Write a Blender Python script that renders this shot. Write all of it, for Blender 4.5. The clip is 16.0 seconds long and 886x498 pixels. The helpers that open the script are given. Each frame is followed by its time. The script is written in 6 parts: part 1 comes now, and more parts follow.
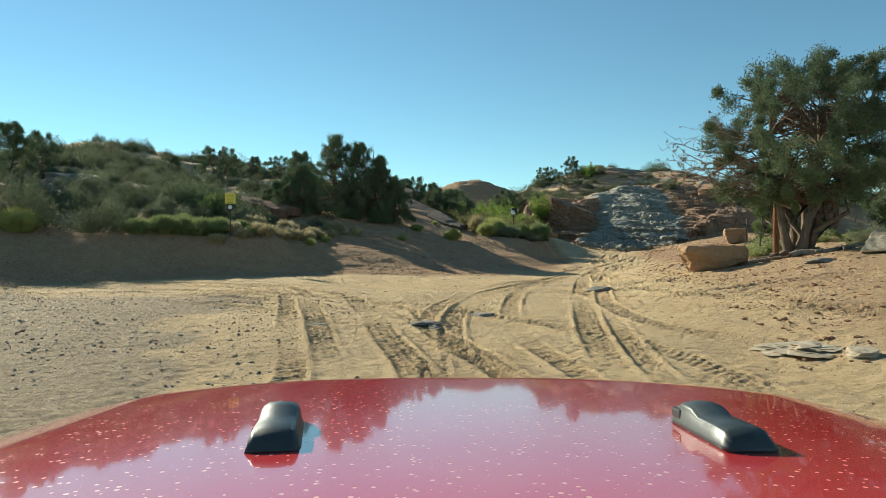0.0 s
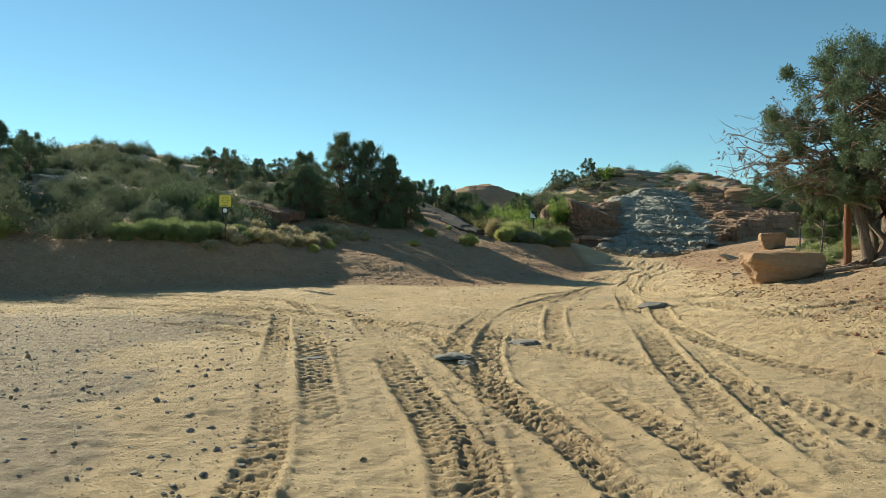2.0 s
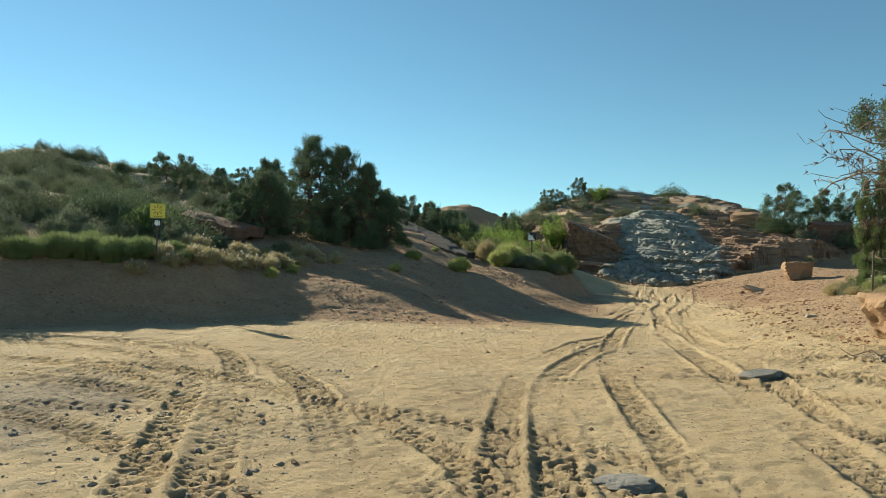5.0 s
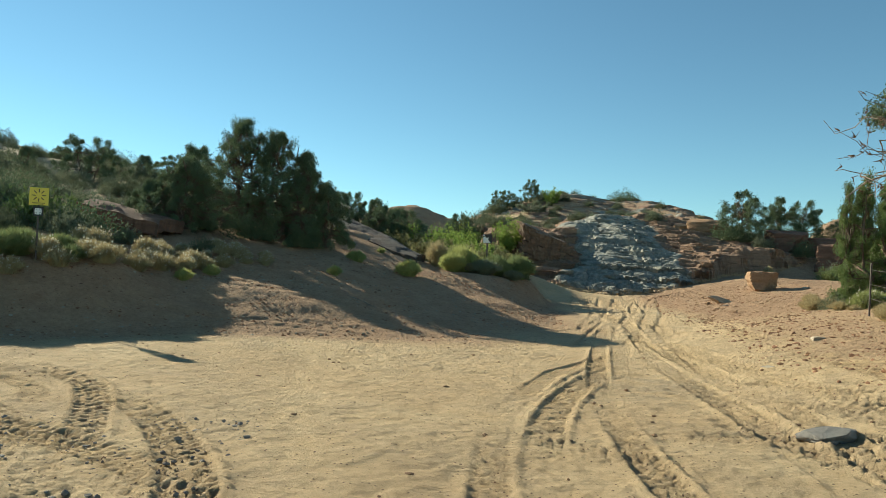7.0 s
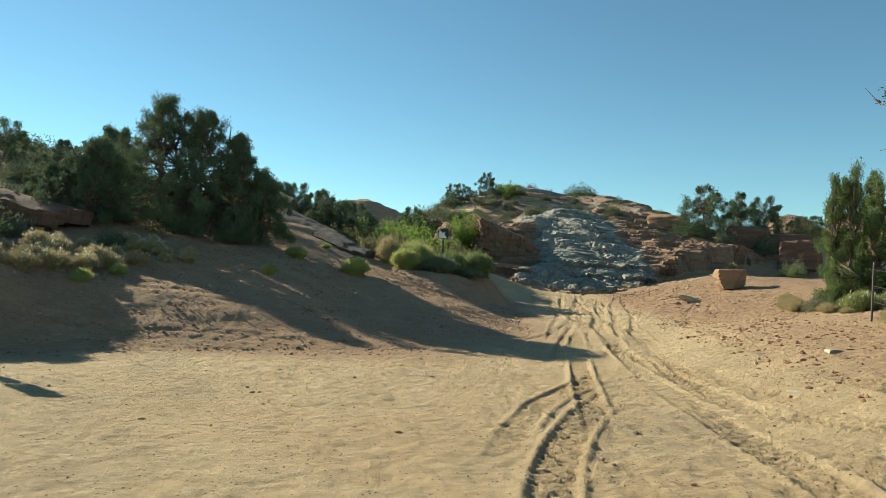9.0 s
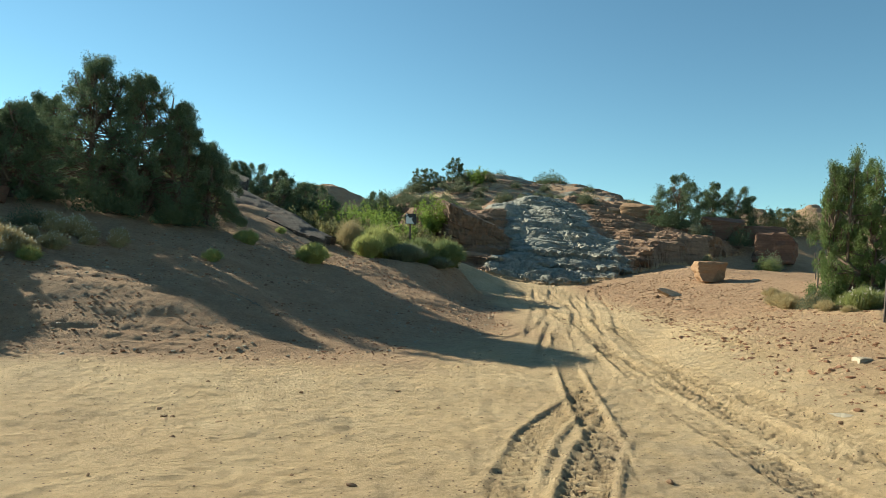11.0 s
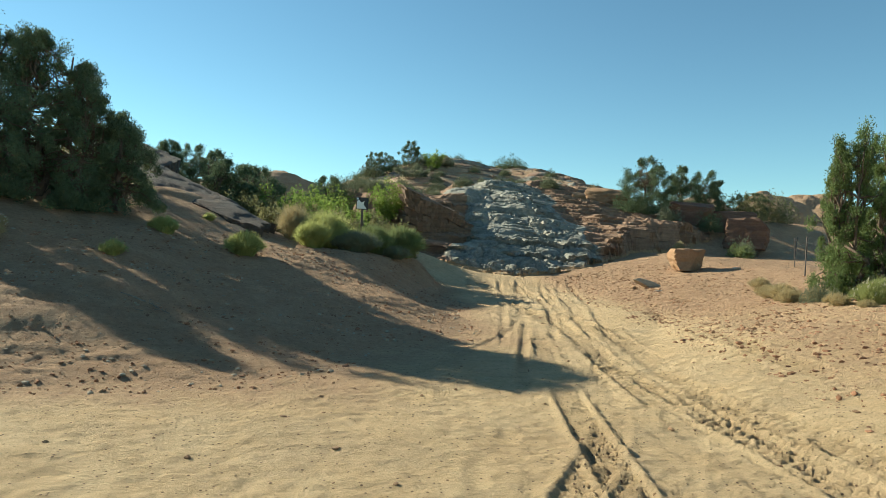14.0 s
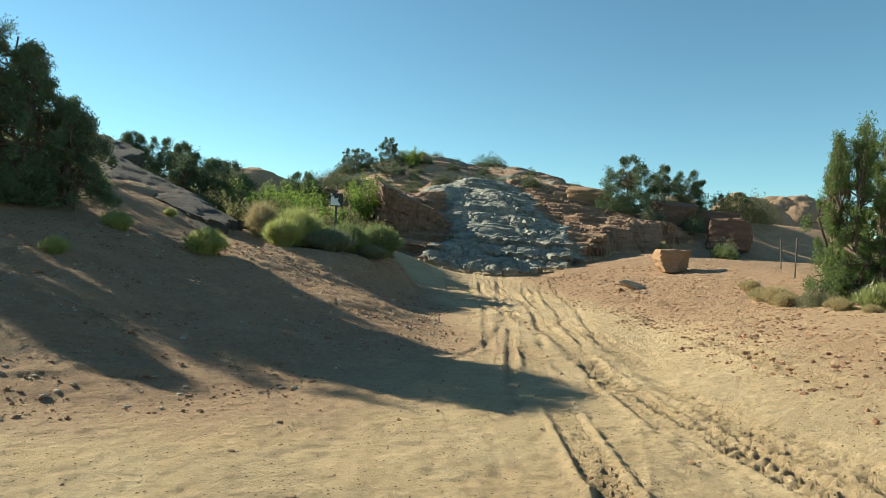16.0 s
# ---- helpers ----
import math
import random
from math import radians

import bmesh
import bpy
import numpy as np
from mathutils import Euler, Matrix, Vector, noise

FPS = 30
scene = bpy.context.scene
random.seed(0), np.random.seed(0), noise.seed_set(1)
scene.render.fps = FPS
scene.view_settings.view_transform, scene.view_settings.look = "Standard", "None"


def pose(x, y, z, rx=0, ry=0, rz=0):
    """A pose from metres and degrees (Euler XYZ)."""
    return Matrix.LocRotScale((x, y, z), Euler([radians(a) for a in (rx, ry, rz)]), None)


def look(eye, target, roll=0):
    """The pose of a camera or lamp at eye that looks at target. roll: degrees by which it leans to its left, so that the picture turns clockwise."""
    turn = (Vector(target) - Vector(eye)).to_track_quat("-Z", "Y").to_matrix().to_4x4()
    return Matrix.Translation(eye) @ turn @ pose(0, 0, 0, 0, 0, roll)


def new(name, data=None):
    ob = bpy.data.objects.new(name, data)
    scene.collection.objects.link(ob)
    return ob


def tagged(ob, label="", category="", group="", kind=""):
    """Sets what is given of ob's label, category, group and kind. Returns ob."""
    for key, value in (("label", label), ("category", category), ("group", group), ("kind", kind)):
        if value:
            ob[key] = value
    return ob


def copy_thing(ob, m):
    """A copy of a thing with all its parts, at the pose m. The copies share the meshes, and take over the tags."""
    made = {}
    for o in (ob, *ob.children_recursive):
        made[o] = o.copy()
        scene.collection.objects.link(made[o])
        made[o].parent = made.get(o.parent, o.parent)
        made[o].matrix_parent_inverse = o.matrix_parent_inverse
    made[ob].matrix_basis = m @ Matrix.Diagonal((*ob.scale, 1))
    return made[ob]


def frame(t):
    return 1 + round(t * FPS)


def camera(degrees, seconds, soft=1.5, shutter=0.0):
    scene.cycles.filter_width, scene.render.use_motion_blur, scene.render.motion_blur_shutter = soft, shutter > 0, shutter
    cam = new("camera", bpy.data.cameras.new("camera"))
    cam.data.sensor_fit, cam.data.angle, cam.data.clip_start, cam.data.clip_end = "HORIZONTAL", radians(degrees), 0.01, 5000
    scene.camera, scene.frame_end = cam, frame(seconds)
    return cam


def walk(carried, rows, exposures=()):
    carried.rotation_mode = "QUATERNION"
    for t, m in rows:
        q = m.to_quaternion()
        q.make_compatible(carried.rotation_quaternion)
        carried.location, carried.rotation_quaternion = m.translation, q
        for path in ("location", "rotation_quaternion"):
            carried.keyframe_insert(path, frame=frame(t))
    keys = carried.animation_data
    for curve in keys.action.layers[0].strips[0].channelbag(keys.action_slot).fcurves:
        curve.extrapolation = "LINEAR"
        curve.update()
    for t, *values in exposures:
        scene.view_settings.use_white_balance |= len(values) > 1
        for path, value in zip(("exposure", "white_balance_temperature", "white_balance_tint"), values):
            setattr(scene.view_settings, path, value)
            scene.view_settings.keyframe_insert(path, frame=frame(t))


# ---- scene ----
cam = camera(66.4, 16.0, soft=0.6)
METRES, EYE, TILT, LEAN, TURN = 16.7, 1.6, 0.0, 0.0, 0.0
ROWS = [
    (0.0, 0.0, 0.0, 0.0, 0.0, 0.0, -0.0),
    (0.5, -0.0037, 0.0329, 0.0014, 0.37, -0.04, -0.09),
    (1.0, -0.0089, 0.0672, 0.0021, 0.54, -0.03, -0.1),
    (1.5, -0.0123, 0.1031, 0.0033, 0.65, 0.17, 0.01),
    (2.0, -0.0166, 0.1408, 0.0041, 0.74, 0.43, 0.11),
    (2.5, -0.0231, 0.182, 0.0067, 0.79, 0.84, 0.09),
    (3.0, -0.0292, 0.2246, 0.0082, 0.72, 1.34, -0.03),
    (3.5, -0.0349, 0.2694, 0.0101, 0.59, 1.67, -0.18),
    (4.0, -0.0383, 0.3152, 0.0122, 0.25, 1.98, -0.39),
    (6.5, -0.041, 0.5145, 0.0211, -4.72, 2.35, -1.67),
    (7.0, -0.0385, 0.5527, 0.0234, -5.89, 2.43, -1.92),
    (7.5, -0.037, 0.5884, 0.027, -7.02, 2.45, -2.05),
    (8.0, -0.0325, 0.6226, 0.0268, -8.07, 2.42, -2.04),
    (8.5, -0.0288, 0.6553, 0.0294, -9.03, 2.31, -1.95),
    (9.0, -0.0248, 0.6857, 0.0304, -9.95, 2.14, -1.91),
    (11.5, -0.0063, 0.8123, 0.0335, -13.54, 1.02, -2.74),
    (12.0, -0.0018, 0.8341, 0.0341, -14.1, 0.88, -2.64),
    (12.5, 0.0032, 0.8557, 0.0349, -14.66, 0.74, -2.5),
    (13.0, 0.0082, 0.8782, 0.0354, -15.28, 0.6, -2.37),
    (13.5, 0.0152, 0.9057, 0.0363, -15.96, 0.43, -2.28),
    (14.0, 0.0212, 0.9317, 0.0367, -16.67, 0.32, -2.24),
    (14.5, 0.0267, 0.9506, 0.0369, -17.3, 0.31, -2.27),
    (15.0, 0.0301, 0.9658, 0.0371, -17.82, 0.29, -2.37),
    (15.5, 0.0335, 0.9791, 0.0374, -18.23, 0.24, -2.46),
    (16.0, 0.0362, 0.9891, 0.0376, -18.59, 0.32, -2.53),
]
walk(cam, [(t, pose(0, 0, EYE, TILT, LEAN, TURN) @ pose(METRES * x, METRES * y, METRES * z, 90 + pitch, roll, yaw)) for t, x, y, z, yaw, pitch, roll in ROWS], exposures=((0.0, 0.80, 6500, -4), (4.0, 0.82, 6500, -4), (9.0, 0.88, 6500, -4), (12.0, 0.96, 6500, -4), (16.0, 1.02, 6500, -4)))

# ---- sky and sun ----
SUN_ELEVATION, SUN_BEARING = radians(26), radians(-44.5)
world = bpy.data.worlds.new("sky")
scene.world = world
world.use_nodes = True
sky = world.node_tree.nodes.new("ShaderNodeTexSky")
sky.sky_type, sky.sun_disc = "NISHITA", False
sky.sun_elevation, sky.sun_rotation = SUN_ELEVATION, SUN_BEARING
sky.altitude, sky.air_density, sky.dust_density, sky.ozone_density = 1300, 1.0, 0.0, 1.6
background = world.node_tree.nodes["Background"]
background.inputs["Strength"].default_value = 0.079
clear_air = world.node_tree.nodes.new("ShaderNodeMix")
clear_air.data_type, clear_air.blend_type = "RGBA", "MULTIPLY"
clear_air.inputs[0].default_value = 1.0
clear_air.inputs[7].default_value = (0.78, 0.97, 0.95, 1)
world.node_tree.links.new(sky.outputs["Color"], clear_air.inputs[6])
world.node_tree.links.new(clear_air.outputs[2], background.inputs["Color"])
sun_data = bpy.data.lights.new("sun", "SUN")
sun_data.energy, sun_data.angle, sun_data.color = 5.0, radians(0.53), (1.0, 0.90, 0.76)
sun = new("sun", sun_data)
toward_sun = Vector((math.cos(SUN_ELEVATION) * math.sin(SUN_BEARING), math.cos(SUN_ELEVATION) * math.cos(SUN_BEARING), math.sin(SUN_ELEVATION)))
sun.matrix_world = look(toward_sun * 50, (0, 0, 0))


# ---- materials ----
class Nodes:
    """A short way to write a node material."""

    def __init__(self, name):
        self.mat = bpy.data.materials.new(name)
        self.mat.use_nodes = True
        self.tree = self.mat.node_tree
        self.bsdf = self.tree.nodes["Principled BSDF"]

    def add(self, kind, **values):
        node = self.tree.nodes.new("ShaderNode" + kind)
        for key, value in values.items():
            if key == "op":
                node.operation = value
            else:
                self.put(node, key.replace("_", " "), value)
        return node

    def put(self, node, key, value):
        socket = node.inputs[int(key[1:])] if key[0] == "i" and key[1:].isdigit() else node.inputs[key]
        if isinstance(value, bpy.types.NodeSocket):
            self.tree.links.new(value, socket)
        else:
            socket.default_value = value

    def math(self, op, a, b=0.0):
        return self.add("Math", op=op, i0=a, i1=b).outputs[0]

    def span(self, value, low, high):
        node = self.add("MapRange", Value=value)
        node.inputs["From Min"].default_value, node.inputs["From Max"].default_value = low, high
        return node.outputs[0]

    def mix(self, factor, a, b, blend="MIX"):
        node = self.tree.nodes.new("ShaderNodeMix")
        node.data_type, node.blend_type = "RGBA", blend
        for socket, value in ((node.inputs[0], factor), (node.inputs[6], a), (node.inputs[7], b)):
            if isinstance(value, bpy.types.NodeSocket):
                self.tree.links.new(value, socket)
            else:
                socket.default_value = value if isinstance(value, float) else (*value[:3], 1)
        return node.outputs[2]

    def noise(self, where, scale, detail=4.0, rough=0.6):
        return self.add("TexNoise", Vector=where, Scale=scale, Detail=detail, Roughness=rough).outputs[0]

    def bump(self, height, strength, distance):
        return self.add("Bump", Height=height, Strength=strength, Distance=distance).outputs[0]

    def done(self, color, rough, normal=None, **more):
        self.put(self.bsdf, "Base Color", color if isinstance(color, bpy.types.NodeSocket) else (*color, 1))
        self.put(self.bsdf, "Roughness", rough)
        if normal is not None:
            self.put(self.bsdf, "Normal", normal)
        for key, value in more.items():
            self.put(self.bsdf, key.replace("_", " "), value)
        return self.mat

    def where(self):
        return self.add("TexCoord").outputs["Object"]

    def world_place(self):
        return self.add("NewGeometry").outputs["Position"]

    def any_piece(self):
        return self.add("ObjectInfo").outputs["Random"]


def soil_material():
    n = Nodes("sandy soil")
    p = n.world_place()
    soil = n.add("Attribute")
    soil.attribute_name = "soil"
    split = n.add("SeparateColor", Color=soil.outputs["Color"])
    red, gravel, pressed_shade = split.outputs[0], split.outputs[1], split.outputs[2]
    broad, mid, fine, grit = n.noise(p, 0.35, 5.0), n.noise(p, 2.2, 5.0), n.noise(p, 11.0, 8.0, 0.75), n.noise(p, 70.0, 4.0, 0.8)
    sand = n.mix(n.span(mid, 0.35, 0.65), (0.74, 0.525, 0.295), (0.82, 0.61, 0.365))
    sand = n.mix(n.span(broad, 0.45, 0.68), sand, (0.69, 0.48, 0.27))
    packed = n.span(n.noise(p, 0.8, 7.0, 0.65), 0.47, 0.60)
    sand = n.mix(n.math("MULTIPLY", packed, 0.5), sand, n.mix(n.span(fine, 0.3, 0.7), (0.46, 0.33, 0.20), (0.64, 0.47, 0.29)))
    earth = n.mix(n.span(mid, 0.3, 0.7), (0.42, 0.245, 0.145), (0.54, 0.345, 0.21))
    stony = n.mix(n.span(fine, 0.35, 0.7), (0.36, 0.265, 0.18), (0.56, 0.43, 0.29))
    edge = n.math("ADD", red, n.math("MULTIPLY", n.math("SUBTRACT", mid, 0.5), 0.9))
    streaks = n.add("Mapping", Vector=p)
    streaks.inputs["Rotation"].default_value = (0, 0, radians(12))
    streaks.inputs["Scale"].default_value = (3.0, 17.0, 3.0)
    streak = n.noise(streaks.outputs[0], 1.0, 5.0, 0.7)
    color = n.mix(n.span(edge, 0.25, 0.75), sand, earth)
    color = n.mix(n.math("MULTIPLY", n.span(streak, 0.5, 0.72), 0.4), color, n.mix(0.55, (0.1, 0.06, 0.04), color))
    edge = n.math("ADD", gravel, n.math("MULTIPLY", n.math("SUBTRACT", mid, 0.5), 1.0))
    color = n.mix(n.span(edge, 0.35, 0.75), color, stony)
    # firmer soil in the tyre marks, darkened further as shade between the lugs
    color = n.mix(n.math("MULTIPLY", pressed_shade, 0.65), color, (0.34, 0.225, 0.135))
    color = n.mix(n.span(fine, 0.35, 0.68), n.mix(0.86, (0, 0, 0), color), n.mix(0.2, color, (0.8, 0.62, 0.42)))
    color = n.mix(n.span(grit, 0.52, 0.75), color, n.mix(0.6, (0, 0, 0), color))
    specks = n.add("TexVoronoi", Vector=p, Scale=23.0)
    rare = n.span(specks.outputs["Distance"], 0.26, 0.16)
    wanted = n.span(n.add("SeparateColor", Color=specks.outputs["Color"]).outputs[0], 0.72, 0.74)
    color = n.mix(n.math("MULTIPLY", rare, wanted), color, (0.24, 0.16, 0.11))
    scuffs = n.add("TexVoronoi", Vector=n.mix(0.12, p, n.add("TexNoise", Vector=p, Scale=6.0).outputs["Color"]), Scale=7.0)
    height = n.math("ADD", n.math("MULTIPLY", fine, 0.6), n.math("MULTIPLY", grit, 0.35))
    height = n.math("ADD", height, n.math("MULTIPLY", scuffs.outputs["Distance"], 0.22))
    height = n.math("SUBTRACT", height, n.math("MULTIPLY", streak, 0.4))
    height = n.math("ADD", height, n.math("MULTIPLY", n.math("MULTIPLY", rare, wanted), 0.35))
    return n.done(color, 0.95, n.bump(height, 1.0, 0.13), Specular_IOR_Level=0.15)


def stone_material(name, light, dark, layers=6.0, tilt=0.0, rough=0.9, stain=(0.12, 0.07, 0.05), depth=0.06):
    """Layered sandstone: fine beds across it, stains and pits."""
    n = Nodes(name)
    p = n.where()
    turned = n.add("Mapping", Vector=p)
    turned.inputs["Rotation"].default_value = (0, radians(tilt), 0)
    turned.inputs["Scale"].default_value = (0.25, 0.25, layers)
    beds, patches, fine = n.noise(turned.outputs[0], 1.0, 6.0, 0.7), n.noise(p, 0.7, 5.0), n.noise(p, 11.0, 6.0, 0.7)
    color = n.mix(n.span(beds, 0.3, 0.7), light, dark)
    color = n.mix(n.math("MULTIPLY", n.span(patches, 0.52, 0.72), 0.6), color, stain)
    color = n.mix(n.span(fine, 0.35, 0.8), color, n.mix(0.7, (0, 0, 0), color))
    pits = n.noise(p, 35.0, 4.0, 0.7)
    height = n.math("ADD", n.math("MULTIPLY", beds, 1.0), n.math("ADD", n.math("MULTIPLY", fine, 0.6), n.math("MULTIPLY", pits, 0.2)))
    return n.done(color, rough, n.bump(height, 0.9, depth), Specular_IOR_Level=0.2)


def outcrop_material():
    """Red layered sandstone, scoured grey where wheels have run over it."""
    n = Nodes("scoured slickrock")
    p = n.where()
    worn = n.add("Attribute")
    worn.attribute_name = "soil"
    split = n.add("SeparateColor", Color=worn.outputs["Color"])
    turned = n.add("Mapping", Vector=p)
    turned.inputs["Rotation"].default_value = (radians(6), radians(-17), 0)
    turned.inputs["Scale"].default_value = (0.3, 0.3, 7.0)
    beds, patches, fine = n.noise(turned.outputs[0], 1.0, 6.0, 0.7), n.noise(p, 0.6, 5.0), n.noise(p, 7.0, 7.0, 0.72)
    red = n.mix(n.span(beds, 0.3, 0.7), (0.39, 0.245, 0.155), (0.25, 0.15, 0.10))
    red = n.mix(n.math("MULTIPLY", n.span(patches, 0.5, 0.7), 0.7), red, (0.17, 0.11, 0.085))
    thin = n.add("Mapping", Vector=p)
    thin.inputs["Rotation"].default_value = (radians(4), radians(-7), 0)
    thin.inputs["Scale"].default_value = (0.5, 0.5, 9.0)
    parting = n.math("MULTIPLY", n.span(n.noise(thin.outputs[0], 1.0, 4.0, 0.6), 0.60, 0.68), n.math("SUBTRACT", 1.0, n.math("MULTIPLY", split.outputs[0], 0.7)))
    dark_spots = n.noise(p, 3.2, 6.0, 0.65)
    grey = n.mix(n.span(dark_spots, 0.38, 0.62), (0.38, 0.365, 0.31), (0.22, 0.215, 0.185))
    grey = n.mix(n.math("MULTIPLY", n.span(patches, 0.5, 0.7), 0.5), grey, (0.34, 0.31, 0.26))
    edge = n.math("ADD", split.outputs[0], n.math("MULTIPLY", n.math("SUBTRACT", n.noise(p, 0.9, 7.0, 0.7), 0.5), 1.7))
    color = n.mix(n.span(edge, 0.35, 0.6), red, grey)
    color = n.mix(n.math("MULTIPLY", parting, 0.6), color, (0.07, 0.045, 0.035))
    color = n.mix(n.math("MULTIPLY", split.outputs[2], 0.6), color, (0.55, 0.47, 0.36))
    dust = n.math("ADD", split.outputs[1], n.math("MULTIPLY", n.math("SUBTRACT", fine, 0.5), 1.2))
    color = n.mix(n.span(dust, 0.45, 0.7), color, (0.52, 0.34, 0.19))
    color = n.mix(n.span(fine, 0.35, 0.8), color, n.mix(0.65, (0, 0, 0), color))
    pits = n.noise(p, 28.0, 4.0, 0.7)
    height = n.math("ADD", n.math("MULTIPLY", beds, 0.8), n.math("ADD", fine, n.math("MULTIPLY", pits, 0.25)))
    height = n.math("SUBTRACT", height, n.math("MULTIPLY", parting, 0.8))
    return n.done(color, 0.85, n.bump(height, 0.8, 0.09), Specular_IOR_Level=0.25)


def leaf_material(name, light, dark, through_light=0.25, spread=0.5):
    """Small leaves: every spray a little different, some light through them."""
    n = Nodes(name)
    island = n.add("NewGeometry").outputs["Random Per Island"]
    p = n.where()
    color = n.mix(n.math("ADD", n.math("MULTIPLY", island, spread), n.math("MULTIPLY", n.noise(p, 1.5, 3.0), 1.0 - spread)), dark, light)
    n.done(color, 0.65, Specular_IOR_Level=0.2)
    back = n.add("BsdfTranslucent", Color=color)
    both = n.add("MixShader", i0=through_light, i1=n.bsdf.outputs[0], i2=back.outputs[0])
    n.tree.links.new(both.outputs[0], n.tree.nodes["Material Output"].inputs["Surface"])
    return n.mat


def bark_material(name, light, dark):
    n = Nodes(name)
    p = n.where()
    turned = n.add("Mapping", Vector=p)
    turned.inputs["Scale"].default_value = (9, 9, 1.2)
    strips, fine = n.noise(turned.outputs[0], 2.0, 5.0, 0.7), n.noise(p, 20.0, 4.0)
    color = n.mix(n.span(strips, 0.3, 0.7), dark, light)
    return n.done(color, 0.9, n.bump(n.math("ADD", strips, n.math("MULTIPLY", fine, 0.4)), 1.0, 0.03), Specular_IOR_Level=0.15)


def plain_material(name, color, rough, metallic=0.0, wear=0.12, scale=30.0):
    n = Nodes(name)
    p = n.where()
    grain = n.noise(p, scale, 5.0)
    shade = n.mix(n.span(grain, 0.3, 0.7), tuple(c * (1 - wear) for c in color), tuple(min(1, c * (1 + wear)) for c in color))
    return n.done(shade, rough, n.bump(grain, 0.15, 0.004), Metallic=metallic)


def paint_material():
    """Red car paint under clear coat, spotted with dried dust."""
    n = Nodes("dusty red paint")
    p = n.where()
    specks = n.add("TexVoronoi", Vector=p, Scale=62.0)
    pick = n.add("SeparateColor", Color=specks.outputs["Color"])
    size = n.math("ADD", 0.05, n.math("MULTIPLY", pick.outputs[1], 0.24))
    spot = n.math("LESS_THAN", specks.outputs["Distance"], size)
    spot = n.math("MULTIPLY", spot, n.math("GREATER_THAN", pick.outputs[0], 0.35))
    # thin dust film; its pale pink also paints in the reflected sky
    dust_sheen = n.span(n.noise(p, 3.0, 4.0), 0.3, 0.9)
    color = n.mix(n.math("MULTIPLY", dust_sheen, 0.2), (0.50, 0.02, 0.03), (0.62, 0.34, 0.28))
    color = n.mix(n.math("MULTIPLY", spot, 0.7), color, (0.66, 0.46, 0.37))
    rough = n.math("ADD", n.math("MULTIPLY", spot, 0.5), n.math("ADD", 0.16, n.math("MULTIPLY", dust_sheen, 0.06)))
    return n.done(color, rough, Coat_Weight=1.0, Coat_Roughness=0.04)


M_SOIL = soil_material()
M_OUTCROP = outcrop_material()
M_REDSTONE = stone_material("red layered sandstone", (0.43, 0.235, 0.135), (0.27, 0.13, 0.075))
M_TANSTONE = stone_material("tan sandstone", (0.40, 0.255, 0.15), (0.30, 0.175, 0.10), 3.0, 12, stain=(0.26, 0.14, 0.085))
M_PALESTONE = stone_material("pale sandstone", (0.55, 0.47, 0.36), (0.38, 0.30, 0.21), 5.0, 5, stain=(0.3, 0.2, 0.13))
M_GREYSTONE = stone_material("grey stone", (0.34, 0.31, 0.27), (0.22, 0.19, 0.165), 5.0, 5)
# bedded slab rock; its backlit shade is part of this dark colour
M_SLAB = stone_material("slab rock darkened as backlit", (0.155, 0.13, 0.112), (0.085, 0.07, 0.06), 9.0, 0, depth=0.12)
# darker copy of the red stone: shade on its near faces put into colour
M_SHADEDRED = stone_material("red sandstone darkened as shaded", (0.24, 0.135, 0.09), (0.13, 0.075, 0.055), 5.0, 8)
M_FIN = stone_material("brown bedded sandstone", (0.31, 0.205, 0.14), (0.185, 0.12, 0.085), 8.0, -8, stain=(0.2, 0.13, 0.095))
M_DOME = stone_material("far dome sandstone", (0.46, 0.32, 0.21), (0.33, 0.21, 0.135), 0.5, 4, stain=(0.30, 0.2, 0.14), depth=0.5)
M_JUNIPER = leaf_material("juniper scales", (0.20, 0.25, 0.135), (0.075, 0.105, 0.06), 0.28)
# juniper scales in yellower green: direct sun is put into the colour
M_JUNIPER_SUNLIT = leaf_material("sunlit juniper scales", (0.25, 0.31, 0.11), (0.10, 0.145, 0.055), 0.3)
M_SAGE = leaf_material("grey sage leaves", (0.31, 0.325, 0.215), (0.15, 0.165, 0.105), 0.35)
M_RABBIT = leaf_material("rabbitbrush stems", (0.52, 0.52, 0.20), (0.27, 0.295, 0.11), 0.5)
M_MOUND = leaf_material("grey-green brush stems", (0.32, 0.36, 0.15), (0.14, 0.17, 0.075), 0.35)
M_DARKSHRUB = leaf_material("blackbrush leaves", (0.22, 0.235, 0.14), (0.10, 0.115, 0.068), 0.3)
M_ASH = leaf_material("bright green leaves", (0.36, 0.45, 0.11), (0.15, 0.22, 0.05), 0.5)
M_OAK = leaf_material("olive oak leaves", (0.33, 0.30, 0.135), (0.15, 0.15, 0.07), 0.4)
M_STRAW = leaf_material("dry grass", (0.55, 0.46, 0.26), (0.33, 0.26, 0.14), 0.35)
M_GRASS = leaf_material("green grass", (0.40, 0.42, 0.17), (0.20, 0.23, 0.09), 0.4)
M_SEED = leaf_material("pale seed heads", (0.72, 0.68, 0.56), (0.5, 0.45, 0.34), 0.4)
M_DEADLEAF = leaf_material("dead brown needles", (0.20, 0.125, 0.075), (0.10, 0.065, 0.042), 0.2)
M_BARK = bark_material("shredded juniper bark", (0.21, 0.155, 0.115), (0.09, 0.062, 0.046))
M_DEADWOOD = bark_material("weathered dead wood", (0.34, 0.27, 0.21), (0.17, 0.13, 0.10))
